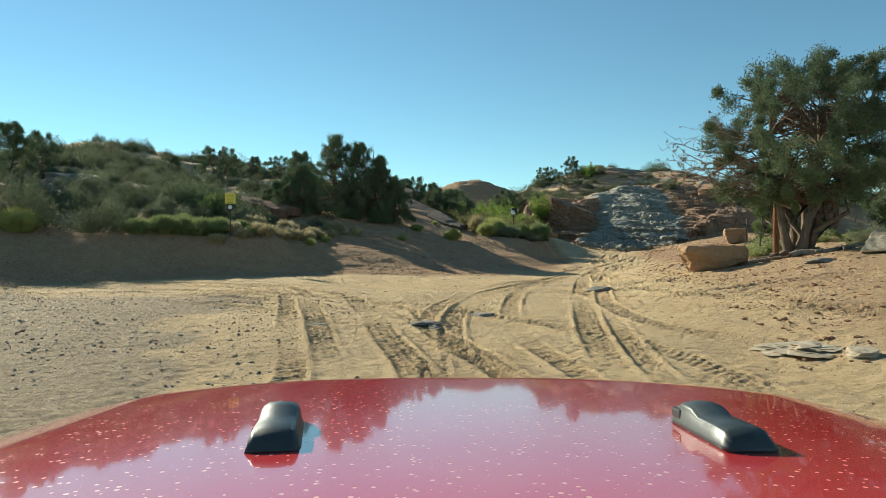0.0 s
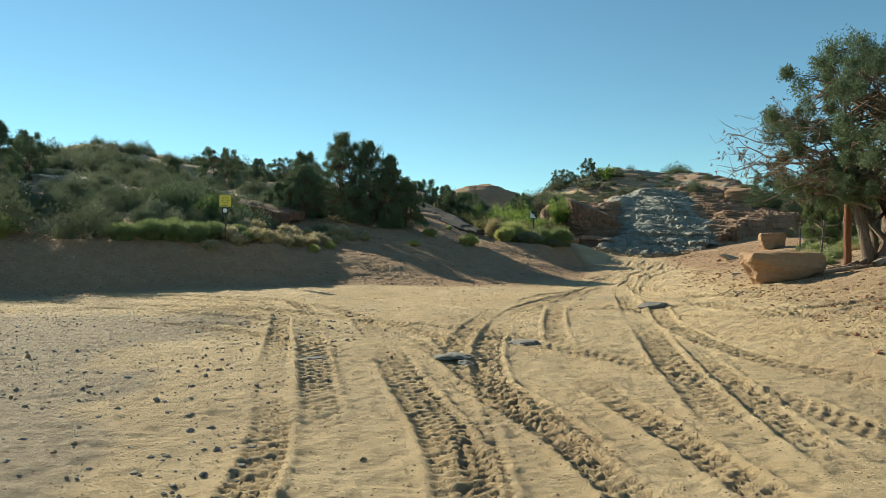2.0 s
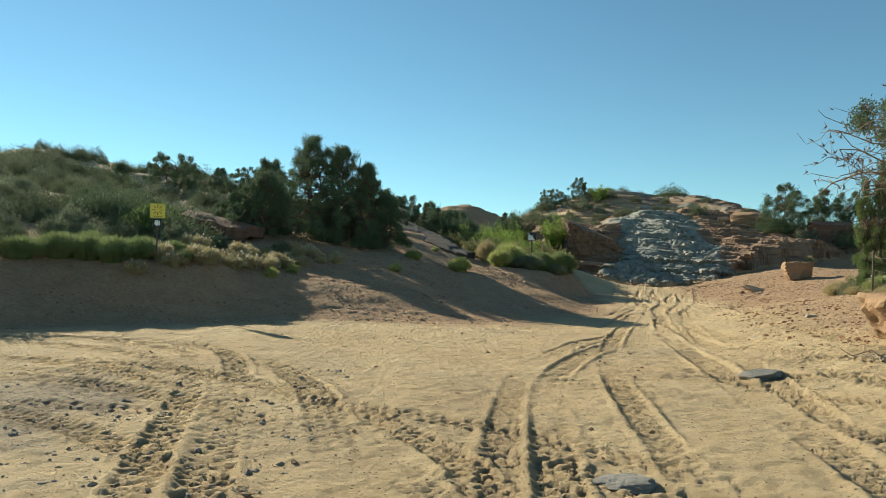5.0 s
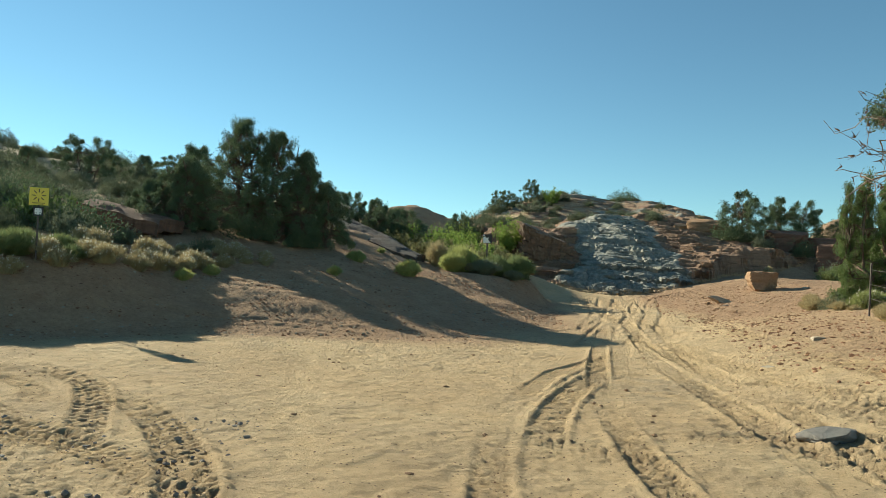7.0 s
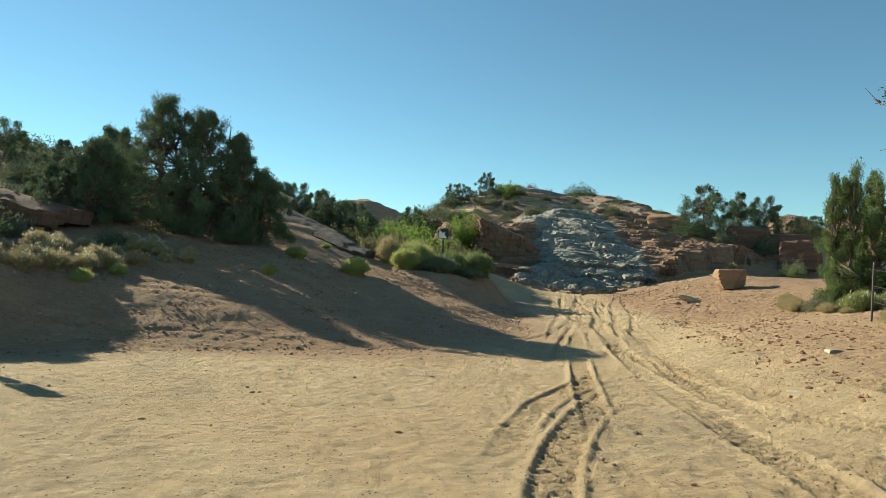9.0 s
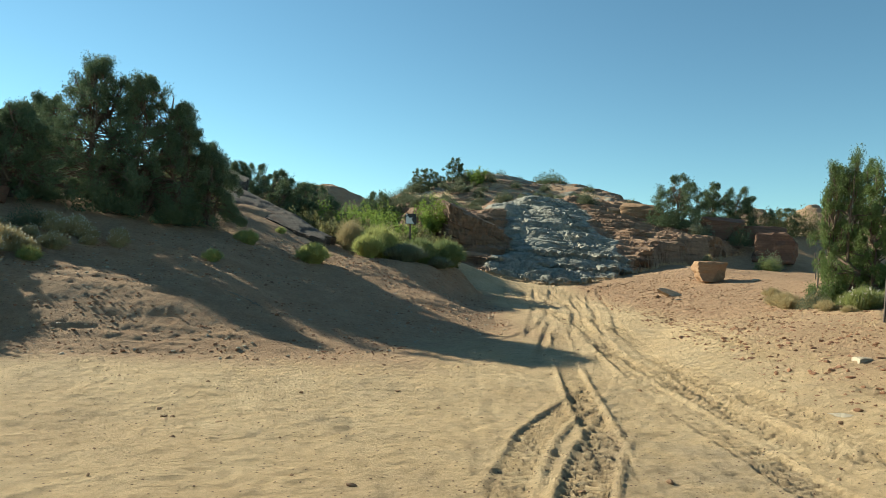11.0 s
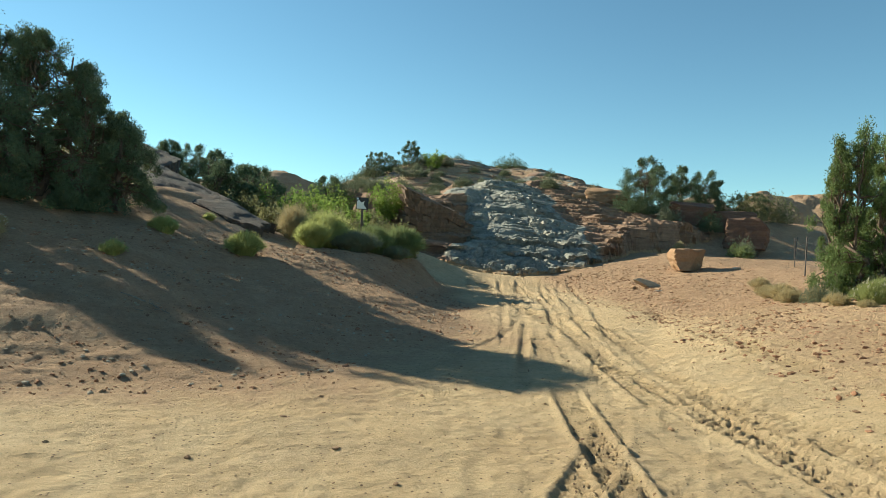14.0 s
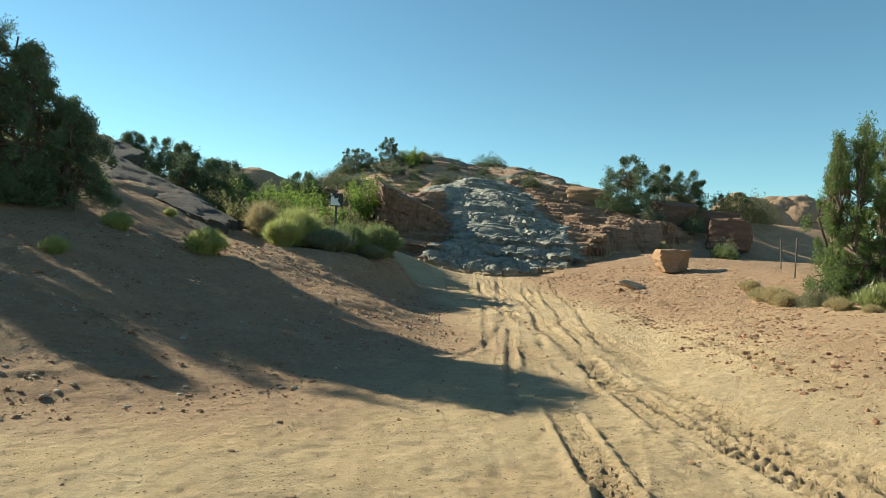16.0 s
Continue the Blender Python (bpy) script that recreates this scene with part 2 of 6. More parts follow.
M_POST = bark_material("rust-brown post wood", (0.24, 0.115, 0.062), (0.115, 0.055, 0.034))
M_STEEL = plain_material("weathered steel", (0.085, 0.065, 0.055), 0.7, 0.1)
M_PAINT = paint_material()
M_PLASTIC = plain_material("black moulded plastic", (0.035, 0.042, 0.042), 0.42, 0.0, 0.15, 60.0)
M_RUBBER = plain_material("tyre rubber", (0.02, 0.02, 0.02), 0.8)
M_RIM = plain_material("grey alloy", (0.25, 0.25, 0.26), 0.35, 0.9)
M_YELLOW = plain_material("yellow sign face", (0.72, 0.58, 0.08), 0.5, 0.0, 0.06)
M_WHITE = plain_material("white sign face", (0.78, 0.78, 0.75), 0.5, 0.0, 0.05)
M_BLACK = plain_material("black sign print", (0.02, 0.02, 0.022), 0.5)
M_BROWNSIGN = plain_material("brown fibreglass marker", (0.075, 0.055, 0.045), 0.55)


# ---- mesh helpers ----
def mesh_of(name, verts, faces, mats, smooth_shade=False):
    """A mesh from arrays of corners and of equal-sized faces."""
    verts, faces = np.asarray(verts, np.float32), np.asarray(faces, np.int32)
    me = bpy.data.meshes.new(name)
    me.vertices.add(len(verts))
    me.vertices.foreach_set("co", verts.ravel())
    me.loops.add(faces.size)
    me.loops.foreach_set("vertex_index", faces.ravel())
    me.polygons.add(len(faces))
    me.polygons.foreach_set("loop_start", np.arange(len(faces), dtype=np.int32) * faces.shape[1])
    me.polygons.foreach_set("use_smooth", np.full(len(faces), smooth_shade))
    for m in mats:
        me.materials.append(m)
    me.update(calc_edges=True)
    return me


def mesh_part(name, verts, faces, material, parent=None, label="", smooth_shade=False):
    ob = new(name, mesh_of(name, verts, faces, [material], smooth_shade))
    ob.parent = parent
    return tagged(ob, label)


def part(name, bm, material, parent=None, label="", smooth_shade=False):
    me = bpy.data.meshes.new(name)
    bm.to_mesh(me)
    bm.free()
    me.materials.append(material)
    for f in me.polygons:
        f.use_smooth = smooth_shade
    ob = new(name, me)
    ob.parent = parent
    return tagged(ob, label)


def thing(name, x, y, z, label, category, group="", turn=0.0, kind=""):
    ob = new(name)
    ob.matrix_world = pose(x, y, z, 0, 0, turn)
    return tagged(ob, label, category, group, kind)


def box(bm, cx, cy, cz, sx, sy, sz, bevel=0.0):
    made = bmesh.ops.create_cube(bm, size=1.0, matrix=Matrix.Translation((cx, cy, cz)) @ Matrix.Diagonal((sx, sy, sz, 1)))
    if bevel:
        edges = list({e for v in made["verts"] for e in v.link_edges})
        bmesh.ops.bevel(bm, geom=edges, offset=bevel, segments=2, affect="EDGES", profile=0.6)


class Tubes:
    """Gathers tapered tubes along bent lines into one mesh."""

    def __init__(self):
        self.verts, self.faces, self.count = [], [], 0

    def run(self, points, radii, sides=6):
        points = np.asarray(points, float)
        ways = np.gradient(points, axis=0)
        ways /= np.linalg.norm(ways, axis=1)[:, None] + 1e-9
        ref = np.where(np.abs(ways[:, 2:3]) > 0.9, np.array([[1.0, 0, 0]]), np.array([[0, 0, 1.0]]))
        a = np.cross(ways, ref)
        a /= np.linalg.norm(a, axis=1)[:, None] + 1e-9
        b = np.cross(ways, a)
        turn = np.arange(sides) / sides * 2 * np.pi
        rings = points[:, None] + np.asarray(radii)[:, None, None] * (np.cos(turn)[None, :, None] * a[:, None] + np.sin(turn)[None, :, None] * b[:, None])
        self.verts.append(rings.reshape(-1, 3))
        i = np.arange(len(points) - 1)[:, None] * sides
        j = np.arange(sides)[None]
        k = (j + 1) % sides
        self.faces.append(self.count + np.stack([i + j, i + k, i + sides + k, i + sides + j], -1).reshape(-1, 4))
        self.count += len(points) * sides

    def arrays(self):
        return np.concatenate(self.verts), np.concatenate(self.faces)


def sprays(rng, places, ways, length, width, spikes=5, fan=0.75):
    """Little sprays of pointed leaflets at the places, leaning along the ways."""
    n = len(places)
    d = ways[:, None] + rng.normal(0, fan, (n, spikes, 3))
    d /= np.linalg.norm(d, axis=2)[..., None] + 1e-9
    side = np.cross(d, rng.normal(0, 1, (n, spikes, 3)))
    side /= np.linalg.norm(side, axis=2)[..., None] + 1e-9
    long = length * rng.uniform(0.6, 1.25, (n, spikes, 1))
    base = np.repeat(places[:, None], spikes, 1)
    wide = width * rng.uniform(0.7, 1.3, (n, spikes, 1))
    verts = np.stack([base + side * wide, base + d * long, base - side * wide], 2).reshape(-1, 3)
    return verts, np.arange(len(verts)).reshape(-1, 3)


def bent(rng, a, b, n=6, sway=0.1, sag=0.0):
    """A crooked line from a to b."""
    a, b = np.asarray(a, float), np.asarray(b, float)
    u = np.linspace(0, 1, n)[:, None]
    long = np.linalg.norm(b - a)
    wiggle = rng.normal(0, sway * long, (n, 3)) * np.sin(np.pi * u)
    line = a + (b - a) * u + wiggle
    line[:, 2] += sag * long * np.sin(np.pi * u[:, 0])
    return line


# ---- the lie of the land ----
def smooth(a, b, v):
    s = np.clip((v - a) / (b - a), 0, 1)
    return s * s * (3 - 2 * s)


def lattice(ix, iy, seed):
    """A repeatable random number from 0 to 1 for each cell."""
    h = np.sin(ix * 127.1 + iy * 311.7 + seed * 74.7) * 43758.5453
    return h - np.floor(h)


def fuzz(x, y, seed=0):
    """Smooth value noise from -1 to 1, with cells of one metre."""
    ix, iy = np.floor(x), np.floor(y)
    fx, fy = x - ix, y - iy
    fx, fy = fx * fx * (3 - 2 * fx), fy * fy * (3 - 2 * fy)
    a, b = lattice(ix, iy, seed), lattice(ix + 1, iy, seed)
    c, d = lattice(ix, iy + 1, seed), lattice(ix + 1, iy + 1, seed)
    return 2 * ((a * (1 - fx) + b * fx) * (1 - fy) + (c * (1 - fx) + d * fx) * fy) - 1


def octaves(x, y, seed=0, n=4):
    total, gain = 0, 1.0
    for i in range(n):
        total = total + gain * fuzz(x * 2 ** i + 17 * i, y * 2 ** i - 9 * i, seed + i)
        gain *= 0.5
    return total


def blocks(x, y, seed):
    """Broken rock: for each place the random number of its block and the distance to the block's edge."""
    ix, iy = np.floor(x), np.floor(y)
    first, second, own = np.full(x.shape, 9.0), np.full(x.shape, 9.0), np.zeros(x.shape)
    for i in (-1, 0, 1):
        for j in (-1, 0, 1):
            cx, cy = ix + i, iy + j
            d = np.hypot(cx + lattice(cx, cy, seed) - x, cy + lattice(cx, cy, seed + 1) - y)
            near = d < first
            second = np.where(near, first, np.minimum(second, d))
            own = np.where(near, lattice(cx, cy, seed + 2), own)
            first = np.where(near, d, first)
    return own, second - first


def ledges(z, step, sharp=0.75):
    """Turns a smooth rise into worn beds."""
    k = np.floor(z / step)
    f = z / step - k
    return (k + (1 - sharp) * f + sharp * smooth(0.62, 1.0, f)) * step


# the crest of the cut bank on the near side of the hill: x, y, height, width of the slope below it
CREST = [(-60, 12, 2.2, 3.5), (-14.5, 20.8, 2.2, 4.4), (-12.0, 22.2, 2.1, 3.4), (-10.2, 22.7, 2.2, 3.0), (-8.7, 23.4, 2.12, 2.7), (-6.8, 24.2, 2.18, 2.6), (-6.0, 25.6, 2.05, 5.0), (-4.8, 27.2, 2.12, 7.0),
         (0.4, 30.6, 2.15, 5.5), (3.0, 33.0, 2.15, 3.4), (5.0, 35.2, 2.05, 1.5), (5.4, 38.0, 1.95, 1.1), (4.9, 42.0, 2.3, 1.0), (3.0, 62.0, 4.0, 2.0)]


def road_height(y):
    return np.interp(y, [-80, 0, 11, 20, 32, 36, 39.5, 60, 300], [-3.2, 0, 0.5, 0.66, 0.94, 1.12, 1.42, 2.0, 2.0])


def bank(x, y):
    """Distance behind (+) or before (-) the crest, the crest's height there and the slope's width."""
    best, side, found = np.full(x.shape, 1e9), np.zeros(x.shape), []
    for (ax, ay, az, aw), (bx, by, bz, bw) in zip(CREST, CREST[1:]):
        dx, dy = bx - ax, by - ay
        u = np.clip(((x - ax) * dx + (y - ay) * dy) / (dx * dx + dy * dy), 0, 1)
        d = np.hypot(x - ax - u * dx, y - ay - u * dy)
        near = d < best
        best = np.where(near, d, best)
        side = np.where(near, np.sign(dx * (y - ay) - dy * (x - ax)), side)
        found.append((d, az + u * (bz - az), aw + u * (bw - aw)))
    share = [np.exp(-3.0 * np.minimum(d - best, 12)) for d, _, _ in found]
    total = sum(share)
    height = sum(w * h for w, (_, h, _) in zip(share, found)) / total
    width = sum(w * v for w, (_, _, v) in zip(share, found)) / total
    return best * side, height, width


def land(x, y):
    """Height of the bare ground, without tyre marks."""
    x, y = np.asarray(x, float), np.asarray(y, float)
    low = road_height(y) + 0.15 * np.clip(x - np.interp(y, [0, 12, 16, 24, 30, 36], [4.5, 3.2, 3.2, 6, 10.3, 10.6]), 0, 7)
    low = low + 0.04 * octaves(x / 3, y / 3, 3, 3)
    s, top, width = bank(x + 0.35 * fuzz(x / 1.6, y / 1.6, 5), y + 0.35 * fuzz(x / 1.6, y / 1.6, 6))
    f = np.clip(1 + s / width, 0, 1)
    soft = smooth(3.0, 4.6, width)
    up = (1 - soft) * smooth(0, 1, f) + soft * f ** 1.35
    rise = (0.195 * np.clip(s, 0, 30) + 0.09 * np.clip(s, 0, 6)) * smooth(4.5, -1.5, x + 0.1 * (y - 33)) - 0.12 * np.clip(s - 42, 0, 200)
    behind = top + rise + 0.25 * octaves(x / 5, y / 5, 11, 3) * smooth(0.5, 5, s)
    beds = behind + 0.06 * x + 0.5 * fuzz(x / 3, y / 3, 15)
    behind = behind + 0.75 * (ledges(beds, 0.5, 0.85) - beds) * smooth(2.5, 7, s) * smooth(60, 40, y)
    z = np.where(s > 0, behind, low + (top - low) * up)
    z = z + 0.014 * octaves(x / 0.8, y / 0.8, 21, 4) * smooth(-width * 1.1, -0.3, s)
    z = z + 0.85 * np.exp(-((x - 6.2) / 1.9) ** 2 - ((y - 40.2) / 1.6) ** 2)
    knoll = 1.2 + 8.3 * np.exp(-((x - 16) / 15) ** 2 - ((y - 68) / 15) ** 2) + 0.3 * octaves(x / 4, y / 4, 31, 3)
    z = np.maximum(z, np.where(y > 42, knoll, -9))
    z = z + 2.0 * smooth(18, 23, x) * smooth(41, 47, y) * smooth(78, 56, y)
    z = z - 3.5 * smooth(30, 60, x) * smooth(20, 60, y)
    return z - 0.00002 * np.clip(np.hypot(x, y) - 100, 0, 5000) ** 1.5


def stepped(z, step, sharp, seed, x, y):
    """Beds of uneven thickness: the stepped height, and how far up its riser each place lies (0 on the tread, -1 at the foot, 1 at the lip)."""
    bed = z / step
    k = np.floor(bed)
    f = bed - k
    start = 0.45 + 0.4 * lattice(k, k * 0 + 3, seed)
    rise = np.clip((f - start) / (1 - start), 0, 1)
    high = (k + (1 - sharp) * f + sharp * rise * rise * (3 - 2 * rise)) * step
    lip = np.where(f > start, 2 * rise - 1, 0) * smooth(-0.5, 0.2, fuzz(x / 1.4, y / 1.4, seed + 9) + 0.3 * fuzz(x / 0.4, y / 0.4, seed + 11))
    return high, lip


def outcrop_parts(x, y):
    """The slickrock hump at the road's end: its height, how far its lips stand out, and how scoured it is."""
    x, y = np.asarray(x, float), np.asarray(y, float)
    wx, wy = x + 0.4 * octaves(x / 2.6, y / 2.6, 41, 4), y + 0.4 * octaves(x / 2.6, y / 2.6, 45, 4)
    toe = np.interp(wx, [4, 5.5, 7, 8.5, 10, 12, 13.5, 15, 17, 20, 24, 30], [44, 42.0, 41.0, 40.0, 39.0, 38.7, 39.2, 40.3, 41.5, 42.8, 44.0, 46])
    d = np.clip(wy - toe, -3, 60)
    foot = np.interp(x, [4, 6, 8, 10, 12, 14, 16, 20, 26], [2.0, 2.25, 1.8, 1.35, 1.5, 1.85, 2.0, 2.6, 2.6])
    low_rise = np.interp(x, [5, 8, 10, 13, 14.6, 16, 20, 26], [0.42, 0.42, 0.44, 0.52, 0.36, 0.20, 0.20, 0.15])
    high_rise = np.interp(x, [5, 8, 10, 13, 16, 20, 26], [0.28, 0.30, 0.34, 0.34, 0.36, 0.32, 0.16])
    z = foot + low_rise * np.clip(d, 0, 4) + high_rise * np.clip(d - 4, 0, 6.5) + 0.06 * np.clip(d - 10.5, 0, 20) + 0.5 * np.clip(d, -3, 0)
    # the undercut wall beyond the scoured strip
    wall = np.interp(x, [12.6, 14.4, 16.6, 21, 26], [0, 0.6, 1.45, 1.4, 0.7])
    z = z + wall * smooth(0.0, 0.5, d + 0.35 * fuzz(x / 1.2, y / 1.2, 57))
    z = z + 0.12 * octaves(x / 2.2, y / 2.2, 51, 4)
    # the ground under the fin of harder rock
    z = z + 0.7 * smooth(0.4, -0.8, x - 9.2 - 0.9 * (y - 44.8)) * smooth(43.9, 44.8, y) * smooth(50, 46, y) * smooth(6.6, 7.4, x)
    z = z - (1.2 + 0.2 * np.clip(y - 39, 0, 12)) * smooth(7.2, 4.6, wx + 0.3 * fuzz(x / 0.5, y / 0.7, 49)) - 2.0 * smooth(5.4, 4.4, x)
    left, right = 9.7 + 0.12 * (y - 40) - 1.7 * smooth(42.8, 41.2, y), 14.2 + 0.16 * (y - 40)
    edge = x + 0.5 * octaves(x / 1.5, y / 1.5, 53, 4)
    worn = smooth(-0.6, 0.3, edge - left) * smooth(0.5, -0.3, edge - right) * smooth(53, 50, y)
    dip = 0.045 * x - 0.02 * y + 0.06 * octaves(x / 2.0, y / 2.0, 61, 4)
    big, lip = stepped(z + dip, 0.52, 0.9, 61, x, y)
    z = z + (0.9 - 0.7 * worn) * np.interp(x, [8, 11, 14, 15.5], [0.6, 1.0, 1.0, 0.55]) * (big - z - dip)
    dip = 0.10 * x - 0.02 * y + 0.05 * octaves(x / 0.9, y / 0.9, 65, 3)
    thin, small = stepped(z + dip, 0.17, 0.9, 65, x, y)
    z = z + (0.75 - 0.4 * worn) * (thin - z - dip)
    # plates between cracks
    bx, by = x + 0.25 * octaves(x / 0.7, y / 0.7, 101, 3), y + 0.25 * octaves(x / 0.7, y / 0.7, 104, 3)
    along, across = bx - 0.25 * by, by + 0.25 * bx
    crag, crack = blocks(along / 2.0, across / 0.7, 111)
    z = z + (1 - worn) * (0.15 * (crag - 0.5) - 0.10 * smooth(0.10, 0.0, crack))
    plate, seam = blocks(along / 2.6, across / 1.1, 121)
    z = z + worn * (0.16 * (plate - 0.5) - 0.14 * smooth(0.06, 0.0, seam))
    pock = smooth(43.0, 41.4, y + 0.5 * fuzz(x / 1.3, y / 1.3, 74) - 0.3 * (x - 12)) * smooth(15.5, 14, x)
    lump, dent = blocks(along / 0.85, across / 0.42, 131)
    z = z + pock * (0.13 * (lump - 0.5) - 0.12 * smooth(0.12, 0.0, dent))
    gash = np.abs(fuzz(along / 1.6, across / 0.28, 141) + 0.3 * fuzz(along / 0.3, across / 0.12, 143))
    z = z - 0.12 * smooth(0.12, 0.0, gash) * smooth(-0.3, 0.3, fuzz(x / 1.2, y / 1.2, 147))
    z = z + (0.025 + 0.03 * pock) * octaves(x / 0.5, y / 0.3, 71, 4)
    return z, 0.20 * lip + 0.07 * small, worn


def outcrop(x, y):
    return outcrop_parts(x, y)[0]


def surface(x, y):
    """What one stands on: ground or rock."""
    x, y = np.asarray(x, float), np.asarray(y, float)
    inside = (x > 4) & (x < 31) & (y > 37) & (y < 66)
    return np.where(inside, np.maximum(land(x, y), outcrop(x, y)), land(x, y))


# ---- tyre marks ----
def curve_through(points, per=14):
    """A smooth line through the points (Catmull-Rom)."""
    p = np.array([points[0], *points, points[-1]], float)
    u = np.linspace(0, 1, per, endpoint=False)[:, None]
    out = [0.5 * (2 * b + (c - a) * u + (2 * a - 5 * b + 4 * c - d) * u * u + (3 * b - a - 3 * c + d) * u ** 3) for a, b, c, d in zip(p, p[1:], p[2:], p[3:])]
    return np.concatenate([*out, p[-2:-1]])


# centre lines of single tyre marks
MARKS = [
    [(-1.4, 4.0), (-1.55, 6.9), (-2.05, 9.0), (-2.75, 12.0), (-3.4, 14.6), (-4.6, 17.6), (-7.5, 19.2)],
    [(-1.05, 4.0), (-1.15, 6.9), (-1.6, 9.0), (-2.3, 12.0), (-3.0, 15.2), (-4.4, 18.3), (-7.5, 20.0)],
    [(-0.1, 4.0), (-0.25, 6.9), (-0.83, 9.6), (-1.4, 12.2), (-2.1, 14.8), (-3.4, 17.0), (-5.7, 18.7), (-9.0, 18.9), (-13.0, 18.0)],
    [(-0.05, 4.0), (-0.08, 7.0), (-0.2, 9.7), (-0.1, 11.8), (0.6, 15.6), (1.9, 18.6), (3.9, 21.4), (6.0, 25.5)],
    [(0.28, 4.0), (0.22, 7.0), (0.12, 9.7), (0.3, 11.8), (1.0, 15.4), (2.3, 18.2), (4.4, 21.0)],
    [(0.9, 5.0), (0.68, 7.0), (0.12, 9.0), (-0.6, 11.0), (-1.9, 12.6), (-3.6, 14.0), (-6.0, 15.0), (-11.0, 15.8)],
    [(1.6, 5.0), (1.45, 6.8), (1.1, 9.1), (1.2, 12.0), (2.0, 16.6), (3.4, 21.0), (5.6, 27.0)],
    [(3.6, 5.0), (2.8, 6.3), (2.24, 8.5), (1.5, 10.2), (0.6, 11.1), (-0.8, 12.2), (-2.6, 13.1), (-5.5, 13.6)],
    [(1.75, 6.0), (2.07, 9.3), (2.82, 13.7), (3.5, 17.0), (4.3, 20.5), (6.2, 27.0), (7.2, 32.0), (8.4, 38.2)],
    [(2.15, 6.0), (2.45, 9.2), (3.2, 13.4), (3.95, 16.8), (4.9, 20.5), (6.9, 27.0), (8.1, 32.0), (9.6, 38.4)],
    [(7.2, 8.0), (5.4, 10.6), (4.4, 13.5), (4.2, 17.0), (5.0, 22.0), (6.6, 28.0), (9.0, 33.5), (10.6, 38.4)],
    [(7.8, 9.4), (6.2, 11.6), (5.2, 14.3), (4.8, 17.6), (5.7, 22.6), (7.6, 28.4)],
    [(-3.0, 14.0), (-5.0, 15.6), (-8.3, 17.0), (-13.0, 17.0)],
    [(-2.0, 12.6), (-4.3, 16.3), (-7.0, 18.0), (-12.0, 18.6)],
    [(4.8, 7.4), (3.6, 9.0), (3.0, 11.0), (3.2, 13.6), (3.9, 16.2)],
    [(9.5, 8.6), (7.6, 11.2), (6.0, 13.2), (4.0, 14.6), (1.0, 15.6)],
    [(10.0, 10.4), (8.0, 12.6), (6.3, 14.4), (4.2, 15.9), (2.2, 16.8)],
    [(6.6, 6.6), (5.6, 9.4), (5.3, 12.6), (5.6, 16.0), (6.4, 20.0), (8.0, 25.0), (10.2, 30.5)],
    [(-12.0, 14.4), (-8.0, 14.2), (-4.5, 13.0), (-2.4, 11.4), (-0.4, 9.4), (0.6, 7.0), (1.0, 4.6)],
    [(-13.0, 16.2), (-9.0, 16.0), (-5.0, 15.2), (-1.6, 13.6), (1.4, 11.0), (2.7, 8.0), (3.1, 5.6)],
    [(-14.0, 18.2), (-10.0, 17.6), (-6.0, 16.6), (-3.0, 15.0), (-1.4, 13.2), (-0.9, 11.0)],
    [(-14.0, 17.4), (-9.0, 16.8), (-5.0, 15.9), (-2.2, 14.2), (-0.6, 12.0), (-0.1, 9.8)],
    [(9.6, 12.6), (7.4, 13.6), (5.4, 15.4), (4.4, 18.4), (4.8, 22.0)],
    [(10.0, 11.6), (7.6, 12.4), (5.0, 12.6), (2.6, 13.6), (0.4, 15.6)],
    [(11.0, 10.0), (8.4, 10.6), (6.0, 11.4), (4.0, 12.9), (2.9, 15.6), (3.6, 18.6)],
    [(11.0, 12.9), (8.0, 13.7), (5.8, 14.0), (4.6, 16.2), (4.6, 19.4)],
    [(9.0, 7.4), (6.6, 8.8), (4.7, 10.4), (3.5, 12.4), (3.1, 15.0)],
    [(4.2, 25.0), (5.6, 28.6), (6.9, 32.0), (8.5, 37.6)],
    [(5.0, 25.0), (6.7, 28.6), (8.1, 32.0), (9.9, 38.0)],
    [(5.8, 25.0), (7.3, 28.6), (8.8, 32.0), (10.9, 38.0)],
    [(6.6, 26.0), (8.1, 29.2), (9.6, 32.4), (11.6, 37.6)],
    [(1.9, 23.0), (3.6, 25.0), (5.4, 27.6), (6.9, 31.0), (9.1, 38.0)],
    [(3.2, 22.0), (4.6, 25.2), (6.0, 28.4), (7.6, 32.6), (10.1, 38.6)],
    [(6.9, 31.0), (7.6, 33.6), (8.6, 36.4), (9.5, 38.8)],
    [(7.3, 30.6), (8.1, 33.4), (9.2, 36.2), (10.2, 38.8)],
    [(7.9, 30.6), (8.8, 33.4), (9.9, 36.0), (11.0, 38.4)],
    [(8.6, 31.0), (9.4, 33.4), (10.5, 36.0), (11.7, 38.2)],
    [(6.3, 32.0), (6.9, 34.4), (7.6, 36.8), (8.3, 39.0)],
]


